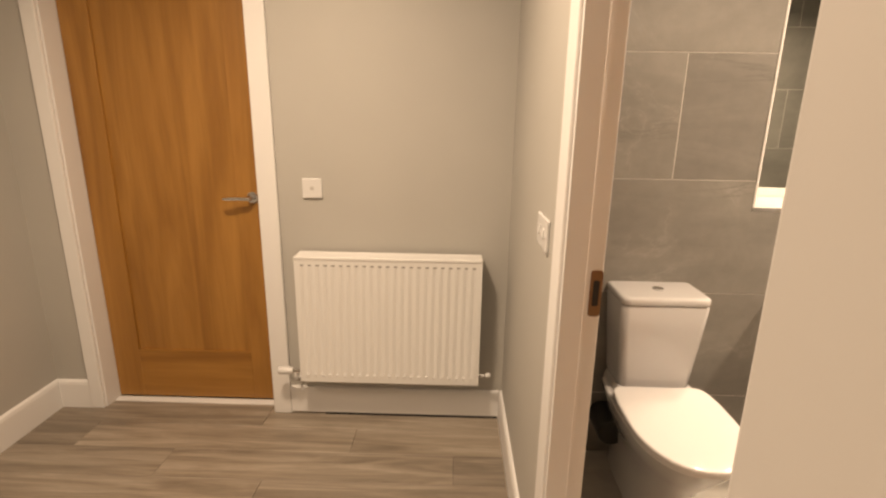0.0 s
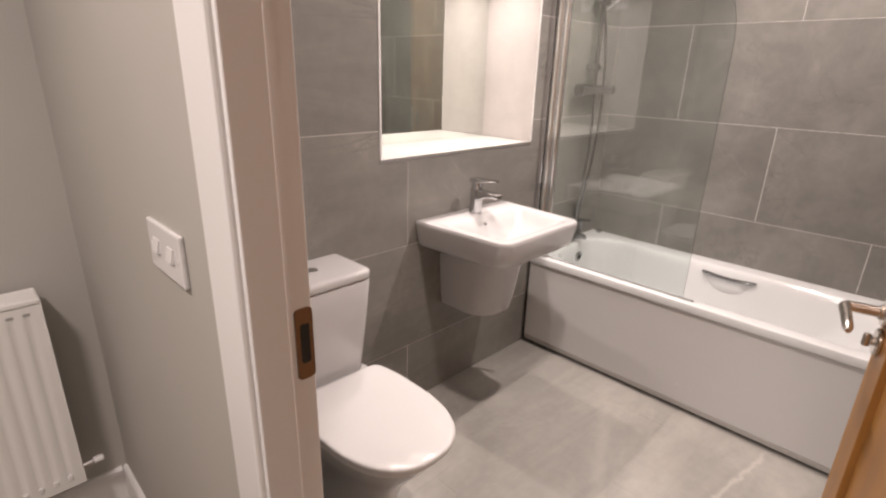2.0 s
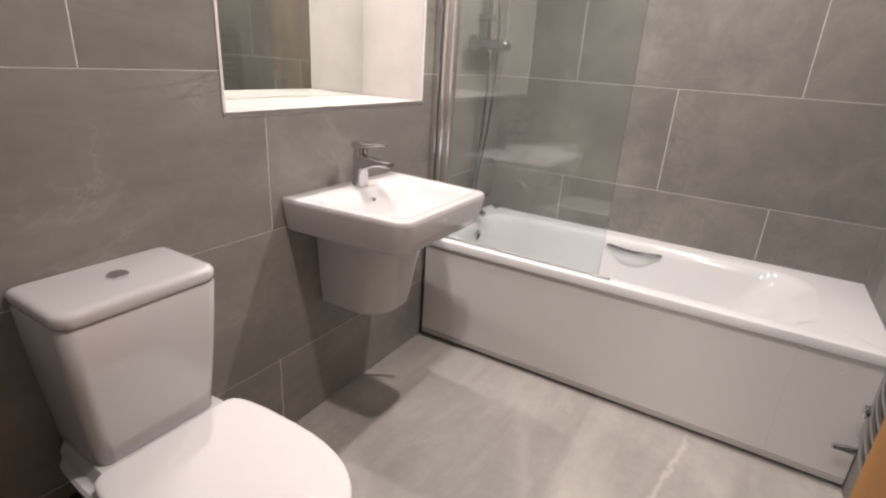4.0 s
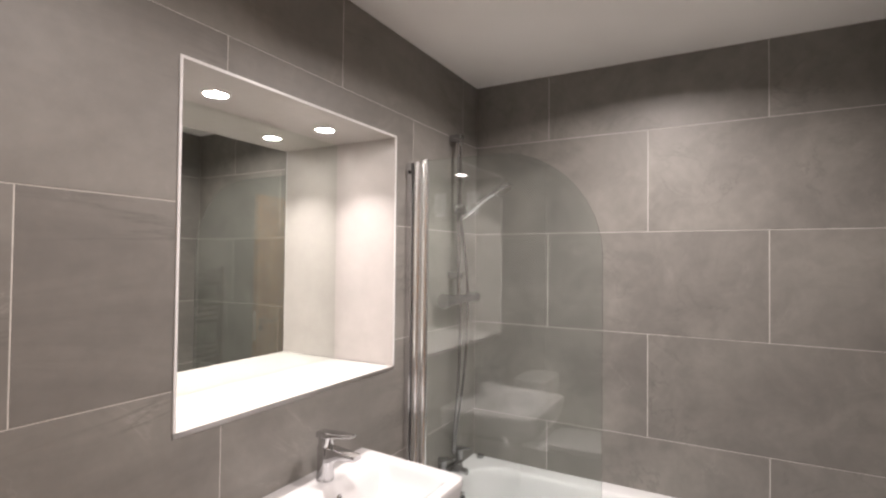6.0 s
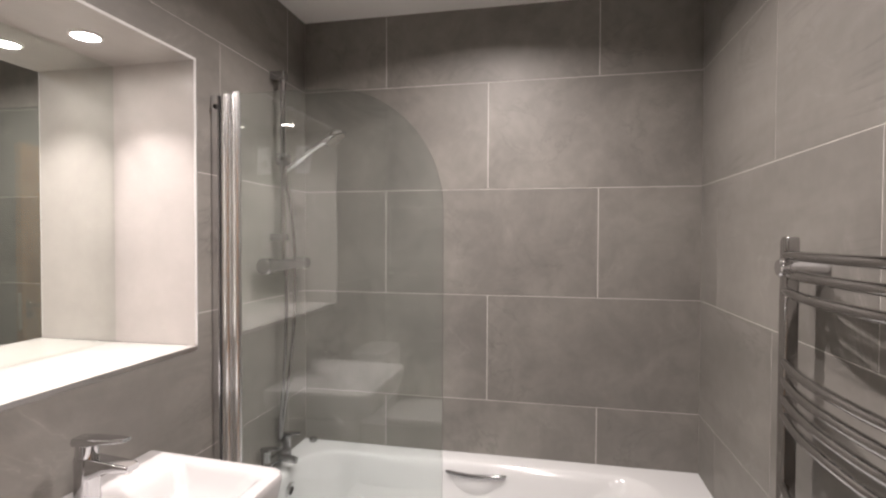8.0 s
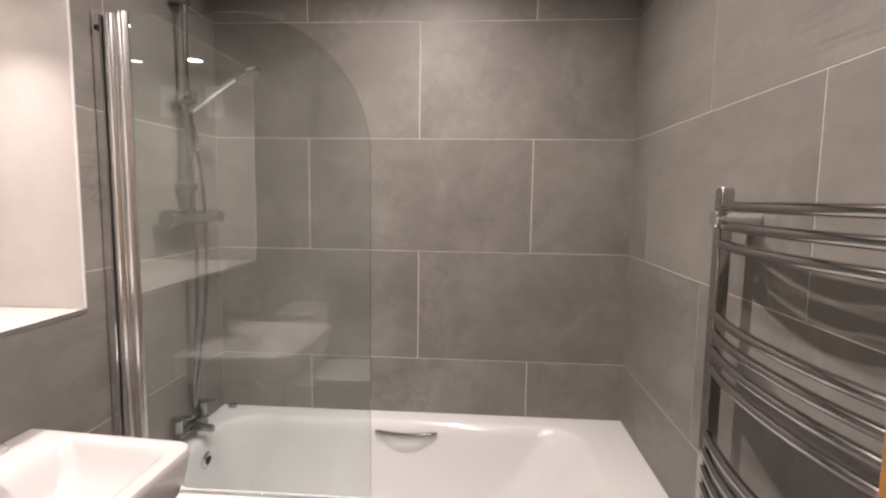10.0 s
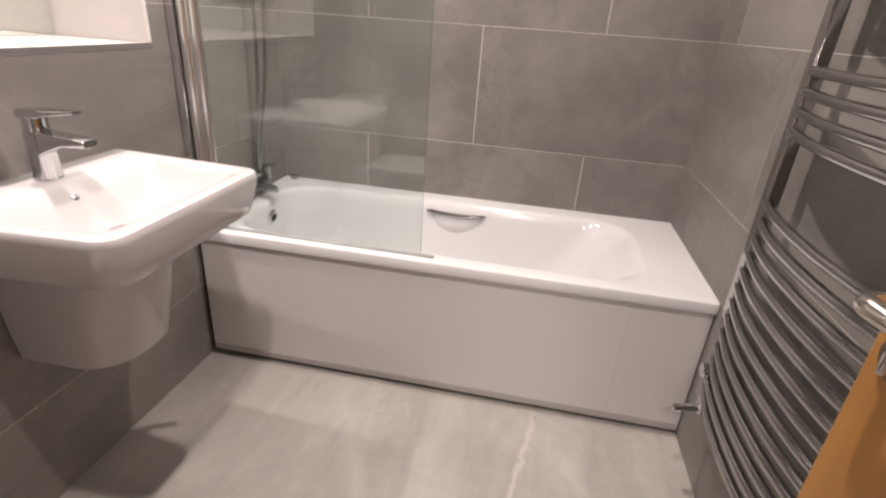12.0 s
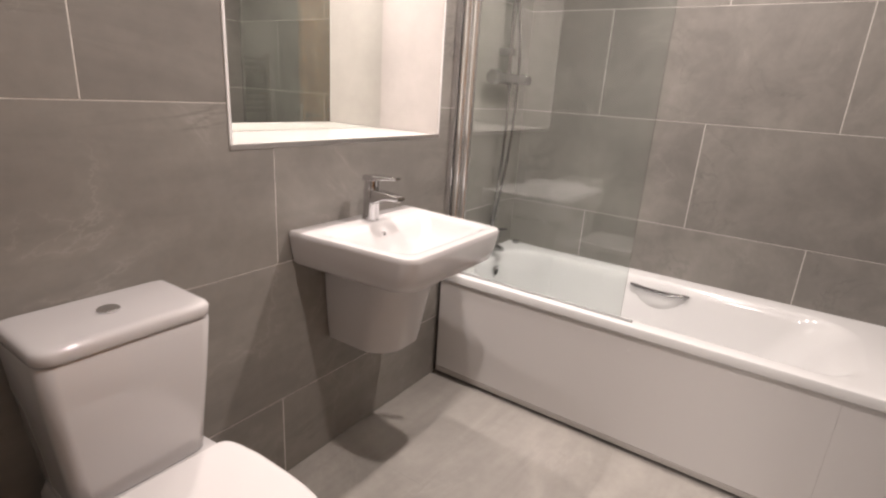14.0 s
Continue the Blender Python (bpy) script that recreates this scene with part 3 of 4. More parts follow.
# ---- bathroom things ----
def toilet():
    cx = 0.852
    t = thing("toilet", "white close-coupled toilet with the lid down", "toilet", cx, YN, 0)

    def tp(name, bm, label="", mat=CERAMIC, smooth=45, parent=t):
        bm.transform(Matrix.Translation((0, -YN, 0)))
        return part(name, bm, mat, parent, label, smooth)
    # cistern, wider towards the top
    rings = []
    for z, hw, d, r in ((0.424, 0.132, 0.176, 0.024), (0.427, 0.136, 0.180, 0.03), (0.50, 0.142, 0.184, 0.03), (0.62, 0.154, 0.193, 0.03), (0.757, 0.164, 0.200, 0.03), (0.763, 0.160, 0.196, 0.028)):
        rings.append(ring(rrect(-hw, hw, YN - d - 0.004, YN - 0.004, r, 6, (0.006, 0.006, r, r)), z))
    tp("cistern", loft(rings))
    rings = []
    for z, g in ((0.764, -0.004), (0.766, 0.002), (0.770, 0.004), (0.786, 0.004), (0.792, 0.0), (0.7945, -0.008), (0.795, -0.02)):
        rings.append(ring(rrect(-0.162 - g, 0.162 + g, YN - 0.203 - g, YN - 0.003, 0.035, 6, (0.008, 0.008, 0.035, 0.035)), z))
    lid = tp("cistern_lid", loft(rings))
    tp("flush_button", rod((0.0, YN - 0.098, 0.793), (0.0, YN - 0.098, 0.801), 0.021, 28, 0.002), "chrome flush button", CHROME, 40, lid)

    def dshape(hw, yb, yf, n=40, back=0.02):
        pts = []
        mid = yb - (yb - yf) * 0.42
        for i in range(n // 2 + 1):
            a = math.pi * i / (n // 2)
            e = 0.845
            c, s = math.cos(a), math.sin(a)
            pts.append((hw * math.copysign(abs(c) ** e, c), mid - (mid - yf) * abs(s) ** e))
        side = [(0.992, (mid + yb) / 2), (0.955, yb - back * 2.2), (0.925, yb - back), (0.89, yb - back * 0.35), (0.83, yb), (0.3, yb)]
        pts += [(-hw * k, q) for k, q in side] + [(hw * k, q) for k, q in side[::-1]]
        return pts
    # pan: foot, waist and bowl
    rings = []
    for z, hw, yb, yf in ((0.0, 0.108, 1.88, 1.40), (0.02, 0.105, 1.88, 1.41), (0.12, 0.100, 1.88, 1.42), (0.22, 0.115, 1.87, 1.38), (0.30, 0.150, 1.86, 1.31), (0.36, 0.172, 1.86, 1.265), (0.392, 0.178, 1.86, 1.245), (0.398, 0.172, 1.86, 1.25)):
        rings.append(ring(dshape(hw, yb, yf), z))
    tp("pan", loft(rings))
    rings = [ring(rrect(-0.150, 0.150, YN - 0.235, YN - 0.006, 0.03), z) for z in (0.34, 0.405)]
    rings += [ring(rrect(-0.140, 0.140, YN - 0.225, YN - 0.010, 0.03), 0.424)]
    tp("pan_shelf", loft(rings))
    rings = [ring(dshape(h, 1.682, f), z) for z, h, f in ((0.399, 0.173, 1.240), (0.403, 0.180, 1.231), (0.412, 0.181, 1.229), (0.416, 0.176, 1.235))]
    tp("seat", loft(rings), "", PLASTIC)
    rings = [ring(dshape(h, 1.690, f), z) for z, h, f in ((0.417, 0.178, 1.233), (0.419, 0.185, 1.219), (0.433, 0.186, 1.217), (0.4365, 0.185, 1.219), (0.4385, 0.181, 1.224), (0.4395, 0.173, 1.234), (0.4400, 0.115, 1.31))]
    tp("seat_lid", loft(rings), "closed white seat lid", LID_WHITE, 60)
    for k in (-1, 1):
        tp("hinge", rod((k * 0.075 - 0.02, 1.690, 0.428), (k * 0.075 + 0.02, 1.690, 0.428), 0.010, 16, 0.002), "", CHROME, 40)
    tp("waste_pipe", rod((-0.135, YN - 0.002, 0.20), (-0.135, YN - 0.16, 0.20), 0.055, 24, 0.004), "dark waste pipe", BLACK, 40)


toilet()


def basin():
    cx = 1.662
    b = thing("wash_basin", "white wall-hung ceramic wash basin on a semi pedestal", "wash basin", cx, YN, 0.84)

    def bp(name, bm, label="", mat=CERAMIC, smooth=45, parent=b):
        bm.transform(Matrix.Translation((-cx, -YN, -0.84)))
        return part(name, bm, mat, parent, label, smooth)

    def sec(gx, yf, yb, r, z, taper=0.030):
        """Plan section: half width gx at the wall, narrower to the front."""
        out = []
        for x, y in rrect(-gx, gx, yf, yb, r, 8, (0.006 if yb > 1.89 else r * 0.6, 0.006 if yb > 1.89 else r * 0.6, r, r)):
            k = (yb - y) / (yb - yf)
            out.append((cx + x * (1 - taper / gx * k), y, z))
        return out
    rings = [sec(0.165, 1.60, 1.895, 0.05, 0.713), sec(0.228, 1.515, 1.896, 0.06, 0.720), sec(0.261, 1.472, 1.897, 0.055, 0.745),
             sec(0.268, 1.464, 1.898, 0.05, 0.775), sec(0.277, 1.457, 1.898, 0.045, 0.828), sec(0.277, 1.457, 1.898, 0.045, 0.838),
             sec(0.273, 1.461, 1.896, 0.042, 0.844), sec(0.262, 1.472, 1.890, 0.04, 0.846),
             sec(0.246, 1.489, 1.793, 0.045, 0.8455), sec(0.240, 1.495, 1.787, 0.048, 0.8440), sec(0.234, 1.501, 1.779, 0.050, 0.8400), sec(0.226, 1.509, 1.767, 0.052, 0.8300),
             sec(0.212, 1.523, 1.750, 0.055, 0.8080), sec(0.190, 1.545, 1.734, 0.058, 0.7830), sec(0.160, 1.573, 1.720, 0.060, 0.7640), sec(0.120, 1.602, 1.706, 0.050, 0.7510), sec(0.060, 1.635, 1.690, 0.025, 0.7440)]
    bp("bowl", loft(rings))
    bp("waste", rod((cx, 1.665, 0.742), (cx, 1.665, 0.749), 0.030, 28, 0.002), "chrome basin waste", CHROME, 40)
    ov = bp("overflow_ring", rod((cx - 0.012, 1.7600, 0.8135), (cx - 0.012, 1.7515, 0.8100), 0.0095, 24, 0.001), "chrome overflow ring", CHROME, 40)
    bp("overflow_hole", rod((cx - 0.012, 1.7530, 0.8106), (cx - 0.012, 1.7510, 0.8098), 0.0060, 20), "", BLACK, 40, ov)
    # curled white strip hanging under one side of the rim
    mids = [(1.885, 1.640, 0.758), (1.908, 1.610, 0.757), (1.926, 1.583, 0.752), (1.936, 1.564, 0.743), (1.939, 1.555, 0.730), (1.934, 1.560, 0.719)]
    rings = []
    for (x, y, z), w in zip(mids, (0.008, 0.008, 0.008, 0.008, 0.007, 0.004)):
        rings.append([(x - 0.55 * w, y - 0.8 * w, z), (x, y, z + 0.004), (x + 0.55 * w, y + 0.8 * w, z), (x, y, z - 0.002)])
    bp("rim_lip", loft(rings), "curled white strip under the rim", CERAMIC, 60)
    rings = [ring([(cx + off + x, y) for x, y in rrect(-w, w, yf, 1.897, r, 8, (0.006, 0.006, r, r))], z)
             for z, w, yf, r, off in ((0.440, 0.096, 1.70, 0.06, 0.012), (0.432, 0.112, 1.672, 0.09, 0.010), (0.438, 0.126, 1.652, 0.10, 0.008), (0.49, 0.132, 1.640, 0.105, 0.006), (0.62, 0.138, 1.616, 0.105, 0.003), (0.735, 0.141, 1.596, 0.10, 0.001))]
    bp("semi_pedestal", loft(rings), "white ceramic semi pedestal")
    # mixer tap on the ledge
    ty = 1.822
    tap = thing("basin_tap", "chrome single lever mixer tap on the basin", "tap", cx, ty, 0.846)

    def cp(name, bm, smooth=45, mat=TAP_CHROME, label=""):
        bm.transform(Matrix.Translation((-cx, -ty, -0.846)))
        return part(name, bm, mat, tap, label, smooth)
    cp("base", rod((cx, ty, 0.845), (cx, ty, 0.852), 0.0270, 32, 0.002))
    rings = []
    for z, w, d in ((0.851, 0.0235, 0.0250), (0.870, 0.0225, 0.0238), (0.905, 0.0222, 0.0232), (0.945, 0.0230, 0.0240), (0.950, 0.0215, 0.0225)):
        rings.append(ring(rrect(cx - w, cx + w, ty - d, ty + d, 0.016, 6), z))
    cp("body", loft(rings))
    rings = []
    for y, zt, zb, w in ((ty - 0.005, 0.951, 0.894, 0.0210), (ty - 0.030, 0.950, 0.908, 0.0205), (ty - 0.070, 0.947, 0.923, 0.0200), (ty - 0.112, 0.944, 0.926, 0.0192), (ty - 0.124, 0.941, 0.928, 0.0175)):
        rings.append([(cx + x, y, z) for x, z in rrect(-w, w, zb, zt, 0.0050, 4)])
    spout = cp("spout", loft(rings))
    aer = rod((cx, ty - 0.108, 0.928), (cx, ty - 0.108, 0.922), 0.0110, 20, 0.001)
    aer.transform(Matrix.Translation((-cx, -ty, -0.846)))
    part("aerator", aer, STEEL, spout, "", 40)
    cp("neck", rod((cx, ty, 0.949), (cx, ty - 0.002, 0.981), 0.0238, 32, 0.002))
    rings = []
    for y, z, w, h in ((ty + 0.027, 0.986, 0.012, 0.005), (ty + 0.022, 0.985, 0.021, 0.011), (ty - 0.015, 0.987, 0.0230, 0.0105), (ty - 0.045, 0.990, 0.0215, 0.0075), (ty - 0.085, 0.994, 0.0170, 0.0050), (ty - 0.108, 0.996, 0.0115, 0.0035)):
        rings.append([(cx + x, y, z + zz) for x, zz in rrect(-w, w, -h, h * 0.8, min(w, h) * 0.7, 4)])
    cp("lever", loft(rings))


basin()


def bath():
    x0, x1, y0, y1, zr = 2.190, XE - 0.001, YS + 0.001, YN - 0.001, 0.512
    b = thing("bathtub", "white acrylic bathtub set along the tiled wall", "bathtub", (x0 + x1) / 2, (y0 + y1) / 2, 0)
    inv = b.matrix_world.inverted()

    def bp(name, bm, mat=ACRYLIC, label="", smooth=45, parent=b):
        bm.transform(inv)
        return part(name, bm, mat, parent, label, smooth)

    def rr(a, e, c, d, r, z):
        return ring(rrect(a, e, c, d, r, 10), z)
    rings = [rr(x0 + 0.006, x1, y0, y1, 0.004, zr - 0.040), rr(x0 + 0.001, x1, y0, y1, 0.004, zr - 0.036), rr(x0, x1, y0, y1, 0.004, zr - 0.008),
             rr(x0 + 0.003, x1, y0, y1, 0.004, zr - 0.002), rr(x0 + 0.010, x1 - 0.001, y0, y1, 0.005, zr),
             rr(2.250, 2.800, 0.372, 1.828, 0.150, zr - 0.0005), rr(2.256, 2.795, 0.380, 1.824, 0.148, zr - 0.002), rr(2.262, 2.789, 0.390, 1.819, 0.146, zr - 0.006), rr(2.269, 2.781, 0.408, 1.813, 0.144, zr - 0.016),
             rr(2.277, 2.773, 0.440, 1.807, 0.142, zr - 0.045), rr(2.285, 2.765, 0.480, 1.799, 0.140, 0.42), rr(2.305, 2.745, 0.560, 1.776, 0.135, 0.30), rr(2.325, 2.725, 0.640, 1.752, 0.125, 0.19), rr(2.345, 2.705, 0.690, 1.732, 0.11, 0.148), rr(2.38, 2.67, 0.74, 1.690, 0.09, 0.132), rr(2.42, 2.62, 0.82, 1.60, 0.06, 0.128)]
    bp("tub", loft(rings, False, True))
    # hand grip on the far side, over a raised wedge that shades like the moulded recess
    gx, gz = 2.752, 0.470
    pts = [(2.776, 0.958, gz + 0.002)] + arc((2.764, 0.962, gz + 0.004), (2.746, 1.083, gz - 0.010), (2.764, 1.204, gz + 0.004), 12) + [(2.776, 1.208, gz + 0.002)]
    bp("grip", tube(pts, [0.004, 0.0062] + [0.0092] * 11 + [0.0062, 0.004], 14), DIM_CHROME, "chrome hand grip", 60)
    bm = bmesh.new()
    cen = Vector((2.7715, 1.083, gz - 0.002))
    cols = []
    for i in range(17):
        a = math.pi * i / 16
        row = []
        for k in range(6):
            q = k / 5
            zz = cen.z - 0.078 * q * math.sin(a)
            row.append(bm.verts.new((2.7738 - (0.470 - zz) * 0.19 - 0.016 * (1 - q ** 3), cen.y + 0.105 * q * math.cos(a), zz)))
        cols.append(row)
    for a, c in zip(cols, cols[1:]):
        for k in range(5):
            bm.faces.new((a[k], c[k], c[k + 1], a[k + 1]))
    bmesh.ops.remove_doubles(bm, verts=bm.verts, dist=0.0001)
    bp("grip_recess", bm, ACRYLIC, "", 60)
    ring_o = bp("overflow", rod((2.545, 1.805, 0.440), (2.545, 1.792, 0.438), 0.033, 28, 0.004), CHROME, "chrome overflow cover", 40)
    bp("overflow_centre", rod((2.545, 1.793, 0.439), (2.545, 1.789, 0.438), 0.016, 20, 0.001), BLACK, "", 40, ring_o)
    bp("waste", rod((2.52, 1.52, 0.127), (2.52, 1.52, 0.131), 0.035, 28, 0.001), CHROME, "", 40)

    main = bp("front_panel", box(2.2040, 2.2160, 0.4400, 1.8870, 0.040, 0.4720, 0.0008), PANEL_WHITE, "white gloss front panel with screw caps", None)
    bp("front_panel", box(2.2044, 2.2160, 0.2030, 0.4398, 0.040, 0.4720, 0.0008), PANEL_WHITE, "white gloss front panel with screw caps", None)
    bp("edge_strip", box(2.2065, 2.2160, 1.8875, 1.8985, 0.012, 0.4720, 0.001), BLACK, "", None)
    bp("plinth_strip", box(2.2025, 2.2160, 0.2030, 1.8860, 0.016, 0.0385, 0.002), GREY_TRIM, "grey plinth strip", None)
    # black board stands in for the shade of the gap below the panel
    bp("plinth", box(2.2240, 2.2360, 0.2030, 1.8980, 0.0, 0.042), BLACK, "", None)
    for sy in (1.056, 0.309, 1.80):
        for sz in (0.410, 0.118):
            bp("screw_cap", rod((2.2050, sy, sz), (2.2015, sy, sz), 0.0050, 16, 0.0012), PANEL_WHITE, "", 40, main)

    # deck mixer at the tap end
    t = thing("bath_tap", "chrome bath mixer tap on the bath rim", "tap", 2.565, 1.866, zr)
    inv3 = t.matrix_world.inverted()

    def tp(name, bm, mat=DIM_CHROME, label=""):
        bm.transform(inv3)
        return part(name, bm, mat, t, label, 45)
    tp("body", rod((2.475, 1.866, zr + 0.045), (2.655, 1.866, zr + 0.045), 0.0185, 24, 0.003))
    for lx in (2.485, 2.645):
        tp("leg", rod((lx, 1.866, zr - 0.001), (lx, 1.866, zr + 0.034), 0.0195, 22, 0.002))
        h = tp("handle", rod((lx, 1.866, zr + 0.058), (lx, 1.866, zr + 0.108), 0.0190, 22, 0.003))
        bar = loft([[(lx + x, yy, zz + z) for x, z in rrect(-w, w, -0.0045, 0.0045, 0.003, 3)] for yy, zz, w in ((1.884, zr + 0.112, 0.012), (1.866, zr + 0.113, 0.015), (1.820, zr + 0.118, 0.012), (1.806, zr + 0.120, 0.009))])
        bar.transform(inv3)
        part("lever", bar, DIM_CHROME, h, "", 45)
    rings = []
    for yy, zz, w, q in ((1.856, zr + 0.046, 0.017, 0.014), (1.830, zr + 0.046, 0.0165, 0.012), (1.795, zr + 0.044, 0.0160, 0.011), (1.780, zr + 0.040, 0.0150, 0.011)):
        rings.append([(2.565 + x, yy, zz + z) for x, z in rrect(-w, w, -q, q, 0.007, 4)])
    tp("spout", loft(rings))
    k = thing("plug_holder", "small dark chrome plug holder on the bath rim", "plug", 2.852, 1.848, zr)
    part("puck", rod((0, 0, -0.001), (0, 0, 0.016), 0.018, 22, 0.003), DIM_CHROME, k, "", 40)


bath()


def screen():
    s = thing("bath_screen", "clear glass bath screen with chrome wall post", "bath screen", GX, YN, 0.512)
    inv = s.matrix_world.inverted()

    def sp(name, bm, mat, label="", smooth=45, parent=s):
        bm.transform(inv)
        return part(name, bm, mat, parent, label, smooth)
    ye, yi, zb, zt, r = 1.110, 1.806, 0.521, 1.928, 0.390
    out = [(yi, zb), (yi, zt)]
    out += [(ye + r - r * math.sin(radians(a)), zt - r + r * math.cos(radians(a))) for a in range(0, 91, 5)]
    out += [(ye, zb)]
    bm = loft([[(GX - 0.003, y, z) for y, z in out], [(GX + 0.003, y, z) for y, z in out]])
    bmesh.ops.bevel(bm, geom=[e for e in bm.edges if abs(e.verts[0].co.x - e.verts[1].co.x) < 1e-5], offset=0.0012, segments=2, profile=0.5, affect="EDGES")
    g = sp("glass_panel", bm, GLASS, "clear glass panel with a rounded top corner", None)
    g.visible_shadow = False
    sp("wall_channel", box(GX - 0.017, GX + 0.017, 1.872, 1.8985, 0.513, zt - 0.004, 0.003), CHROME, "", None)
    sp("post", rod((GX, 1.852, 0.513), (GX, 1.852, zt), 0.0175, 24, 0.002), SATIN_CHROME, "", 40)
    sp("hinge_tube", rod((GX, 1.816, 0.520), (GX, 1.816, zt + 0.006), 0.0165, 24, 0.003), SATIN_CHROME, "", 40)
    sp("seal", box(GX - 0.004, GX + 0.004, ye - 0.045, yi, 0.5122, 0.5215, 0.0015), RUBBER, "grey rubber bottom seal", None)
    sp("stop_block", box(GX - 0.024, GX - 0.012, 1.873, 1.886, zt - 0.05, zt - 0.036, 0.002), BLACK, "", None)


screen()


def shower():
    s = thing("shower_mixer", "chrome thermostatic bar shower with riser rail", "shower", 2.60, YN, 1.34)
    inv = s.matrix_world.inverted()

    def sp(name, bm, mat=SHOWER_CHROME, label="", parent=s):
        bm.transform(inv)
        return part(name, bm, mat, parent, label, 45)
    y, z = 1.842, 1.340
    for rx in (2.525, 2.675):
        sp("rose", rod((rx, YN - 0.001, z), (rx, YN - 0.012, z), 0.030, 24, 0.003))
        sp("inlet", rod((rx, YN - 0.010, z), (rx, y, z), 0.014, 20))
    sp("valve_bar", rod((2.490, y, z), (2.710, y, z), 0.0235, 28, 0.003))
    sp("knob", rod((2.430, y, z), (2.478, y, z), 0.032, 28, 0.005))
    sp("knob", rod((2.712, y, z), (2.770, y, z), 0.026, 24, 0.004))
    rx = 2.592
    sp("riser", rod((rx, 1.850, z + 0.015), (rx, 1.850, 2.112), 0.0100, 20))
    sp("top_bracket", box(rx - 0.021, rx + 0.021, 1.836, 1.8985, 2.086, 2.120, 0.004))
    sp("lower_bracket", box(rx - 0.020, rx + 0.020, 1.834, 1.8985, 1.436, 1.466, 0.005))
    slider = sp("slider", box(rx - 0.020, rx + 0.020, 1.822, 1.872, 1.742, 1.790, 0.007, seg=3))
    sp("slider_knob", rod((rx - 0.020, 1.850, 1.766), (rx - 0.044, 1.850, 1.766), 0.0140, 20, 0.003), CHROME, "", slider)
    # handset tilted out from the slider, its round head facing down and away from the wall
    grip0, neck1, head = Vector((rx + 0.002, 1.838, 1.722)), Vector((rx + 0.003, 1.690, 1.822)), Vector((rx + 0.003, 1.628, 1.850))
    hand = sp("handset", tube([grip0, grip0.lerp(neck1, 0.12), grip0.lerp(neck1, 0.5), grip0.lerp(neck1, 0.85), neck1, neck1.lerp(head, 0.55)], [0.0095, 0.0125, 0.0125, 0.0115, 0.0120, 0.0160], 18), CHROME, "chrome shower handset")
    face = Vector((0.0, -0.52, -0.85)).normalized()
    prof = [(-0.016, 0.010), (-0.014, 0.026), (-0.004, 0.044), (0.006, 0.049), (0.012, 0.047), (0.0125, 0.040)]
    sp("head", tube([head + face * d for d, q in prof], [q for d, q in prof], 32), CHROME, "round chrome shower head", hand)
    sp("spray_face", tube([head + face * 0.0120, head + face * 0.0140], 0.039, 28), GREY_TRIM, "grey rubber spray face", hand)
    hose = arc((rx + 0.01, y, z - 0.02), (rx + 0.006, 1.835, 1.00), (2.604, 1.872, 0.70), 16) + arc((2.604, 1.872, 0.69), (2.610, 1.885, 0.53), (2.628, 1.872, 0.69), 12)[1:] + arc((2.628, 1.872, 0.70), (2.690, 1.800, 1.30), grip0 + Vector((0, 0.004, -0.012)), 20)[1:]
    sp("hose", tube(hose, 0.0068, 12), DIM_CHROME, "flexible steel hose")
    sp("hose_nut", rod((rx + 0.010, y, z - 0.020), (rx + 0.010, y, z - 0.044), 0.0110, 18, 0.002))
    sp("hose_cone", tube([grip0 + Vector((0, 0.012, -0.030)), grip0 + Vector((0, 0.002, -0.004))], [0.0075, 0.0105], 16))


shower()


def towel_rail():
    xa, xb, yw = 1.415, 1.990, YS
    t = thing("towel_rail", "curved chrome ladder towel rail on the tiled wall", "towel rail", (xa + xb) / 2, YS, 0.25)
    inv = t.matrix_world.inverted()

    def tp(name, bm, mat=DARK_CHROME, label="", parent=t, smooth=45):
        bm.transform(inv)
        return part(name, bm, mat, parent, label, smooth)
    for ux in (xa, xb):
        pts = rrect(ux - 0.017, ux + 0.017, 0.242, 0.272, 0.006, 6)
        tp("upright", loft([ring(pts, 0.330), ring(pts, 1.448), ring([(ux + (x - ux) * 0.8, 0.251 + (y - 0.251) * 0.8) for x, y in pts], 1.455)]))
    zs = [1.415, 1.374, 1.332, 1.170, 1.129, 1.089, 1.049] + [0.888 - 0.0430 * i for i in range(13)]
    mid = (xa + xb) / 2
    half = (xb - xa) / 2
    for z in zs:
        pts = []
        for i in range(21):
            u = -1 + 2 * i / 20
            pts.append((mid + (half - 0.006) * u, 0.264 + 0.036 * (1 - abs(u) ** 2.2), z))
        tp("bar", tube(pts, 0.0105, 14))
    for ux in (xa + 0.042, xb - 0.042):
        for bz in (1.387, 0.44):
            br = tp("wall_bracket", rod((ux, YS + 0.0005, bz), (ux, YS + 0.078, bz), 0.0135, 18, 0.002), CHROME)
            tp("bracket_cap", rod((ux, YS + 0.078, bz), (ux, YS + 0.098, bz), 0.0195, 18, 0.003), CHROME, "", br)
    for ux, sgn in ((xa, -1), (xb, 1)):
        tp("valve", rod((ux, 0.251, 0.332), (ux, 0.251, 0.275), 0.0135, 18, 0.002), CHROME, "chrome radiator valve")
        tp("valve_head", rod((ux, 0.252, 0.288), (ux, 0.322, 0.277), 0.0120, 18, 0.003), CHROME)
        tp("pipe", rod((ux, 0.251, 0.288), (ux, YS + 0.0005, 0.288), 0.0080, 16), CHROME)


towel_rail()

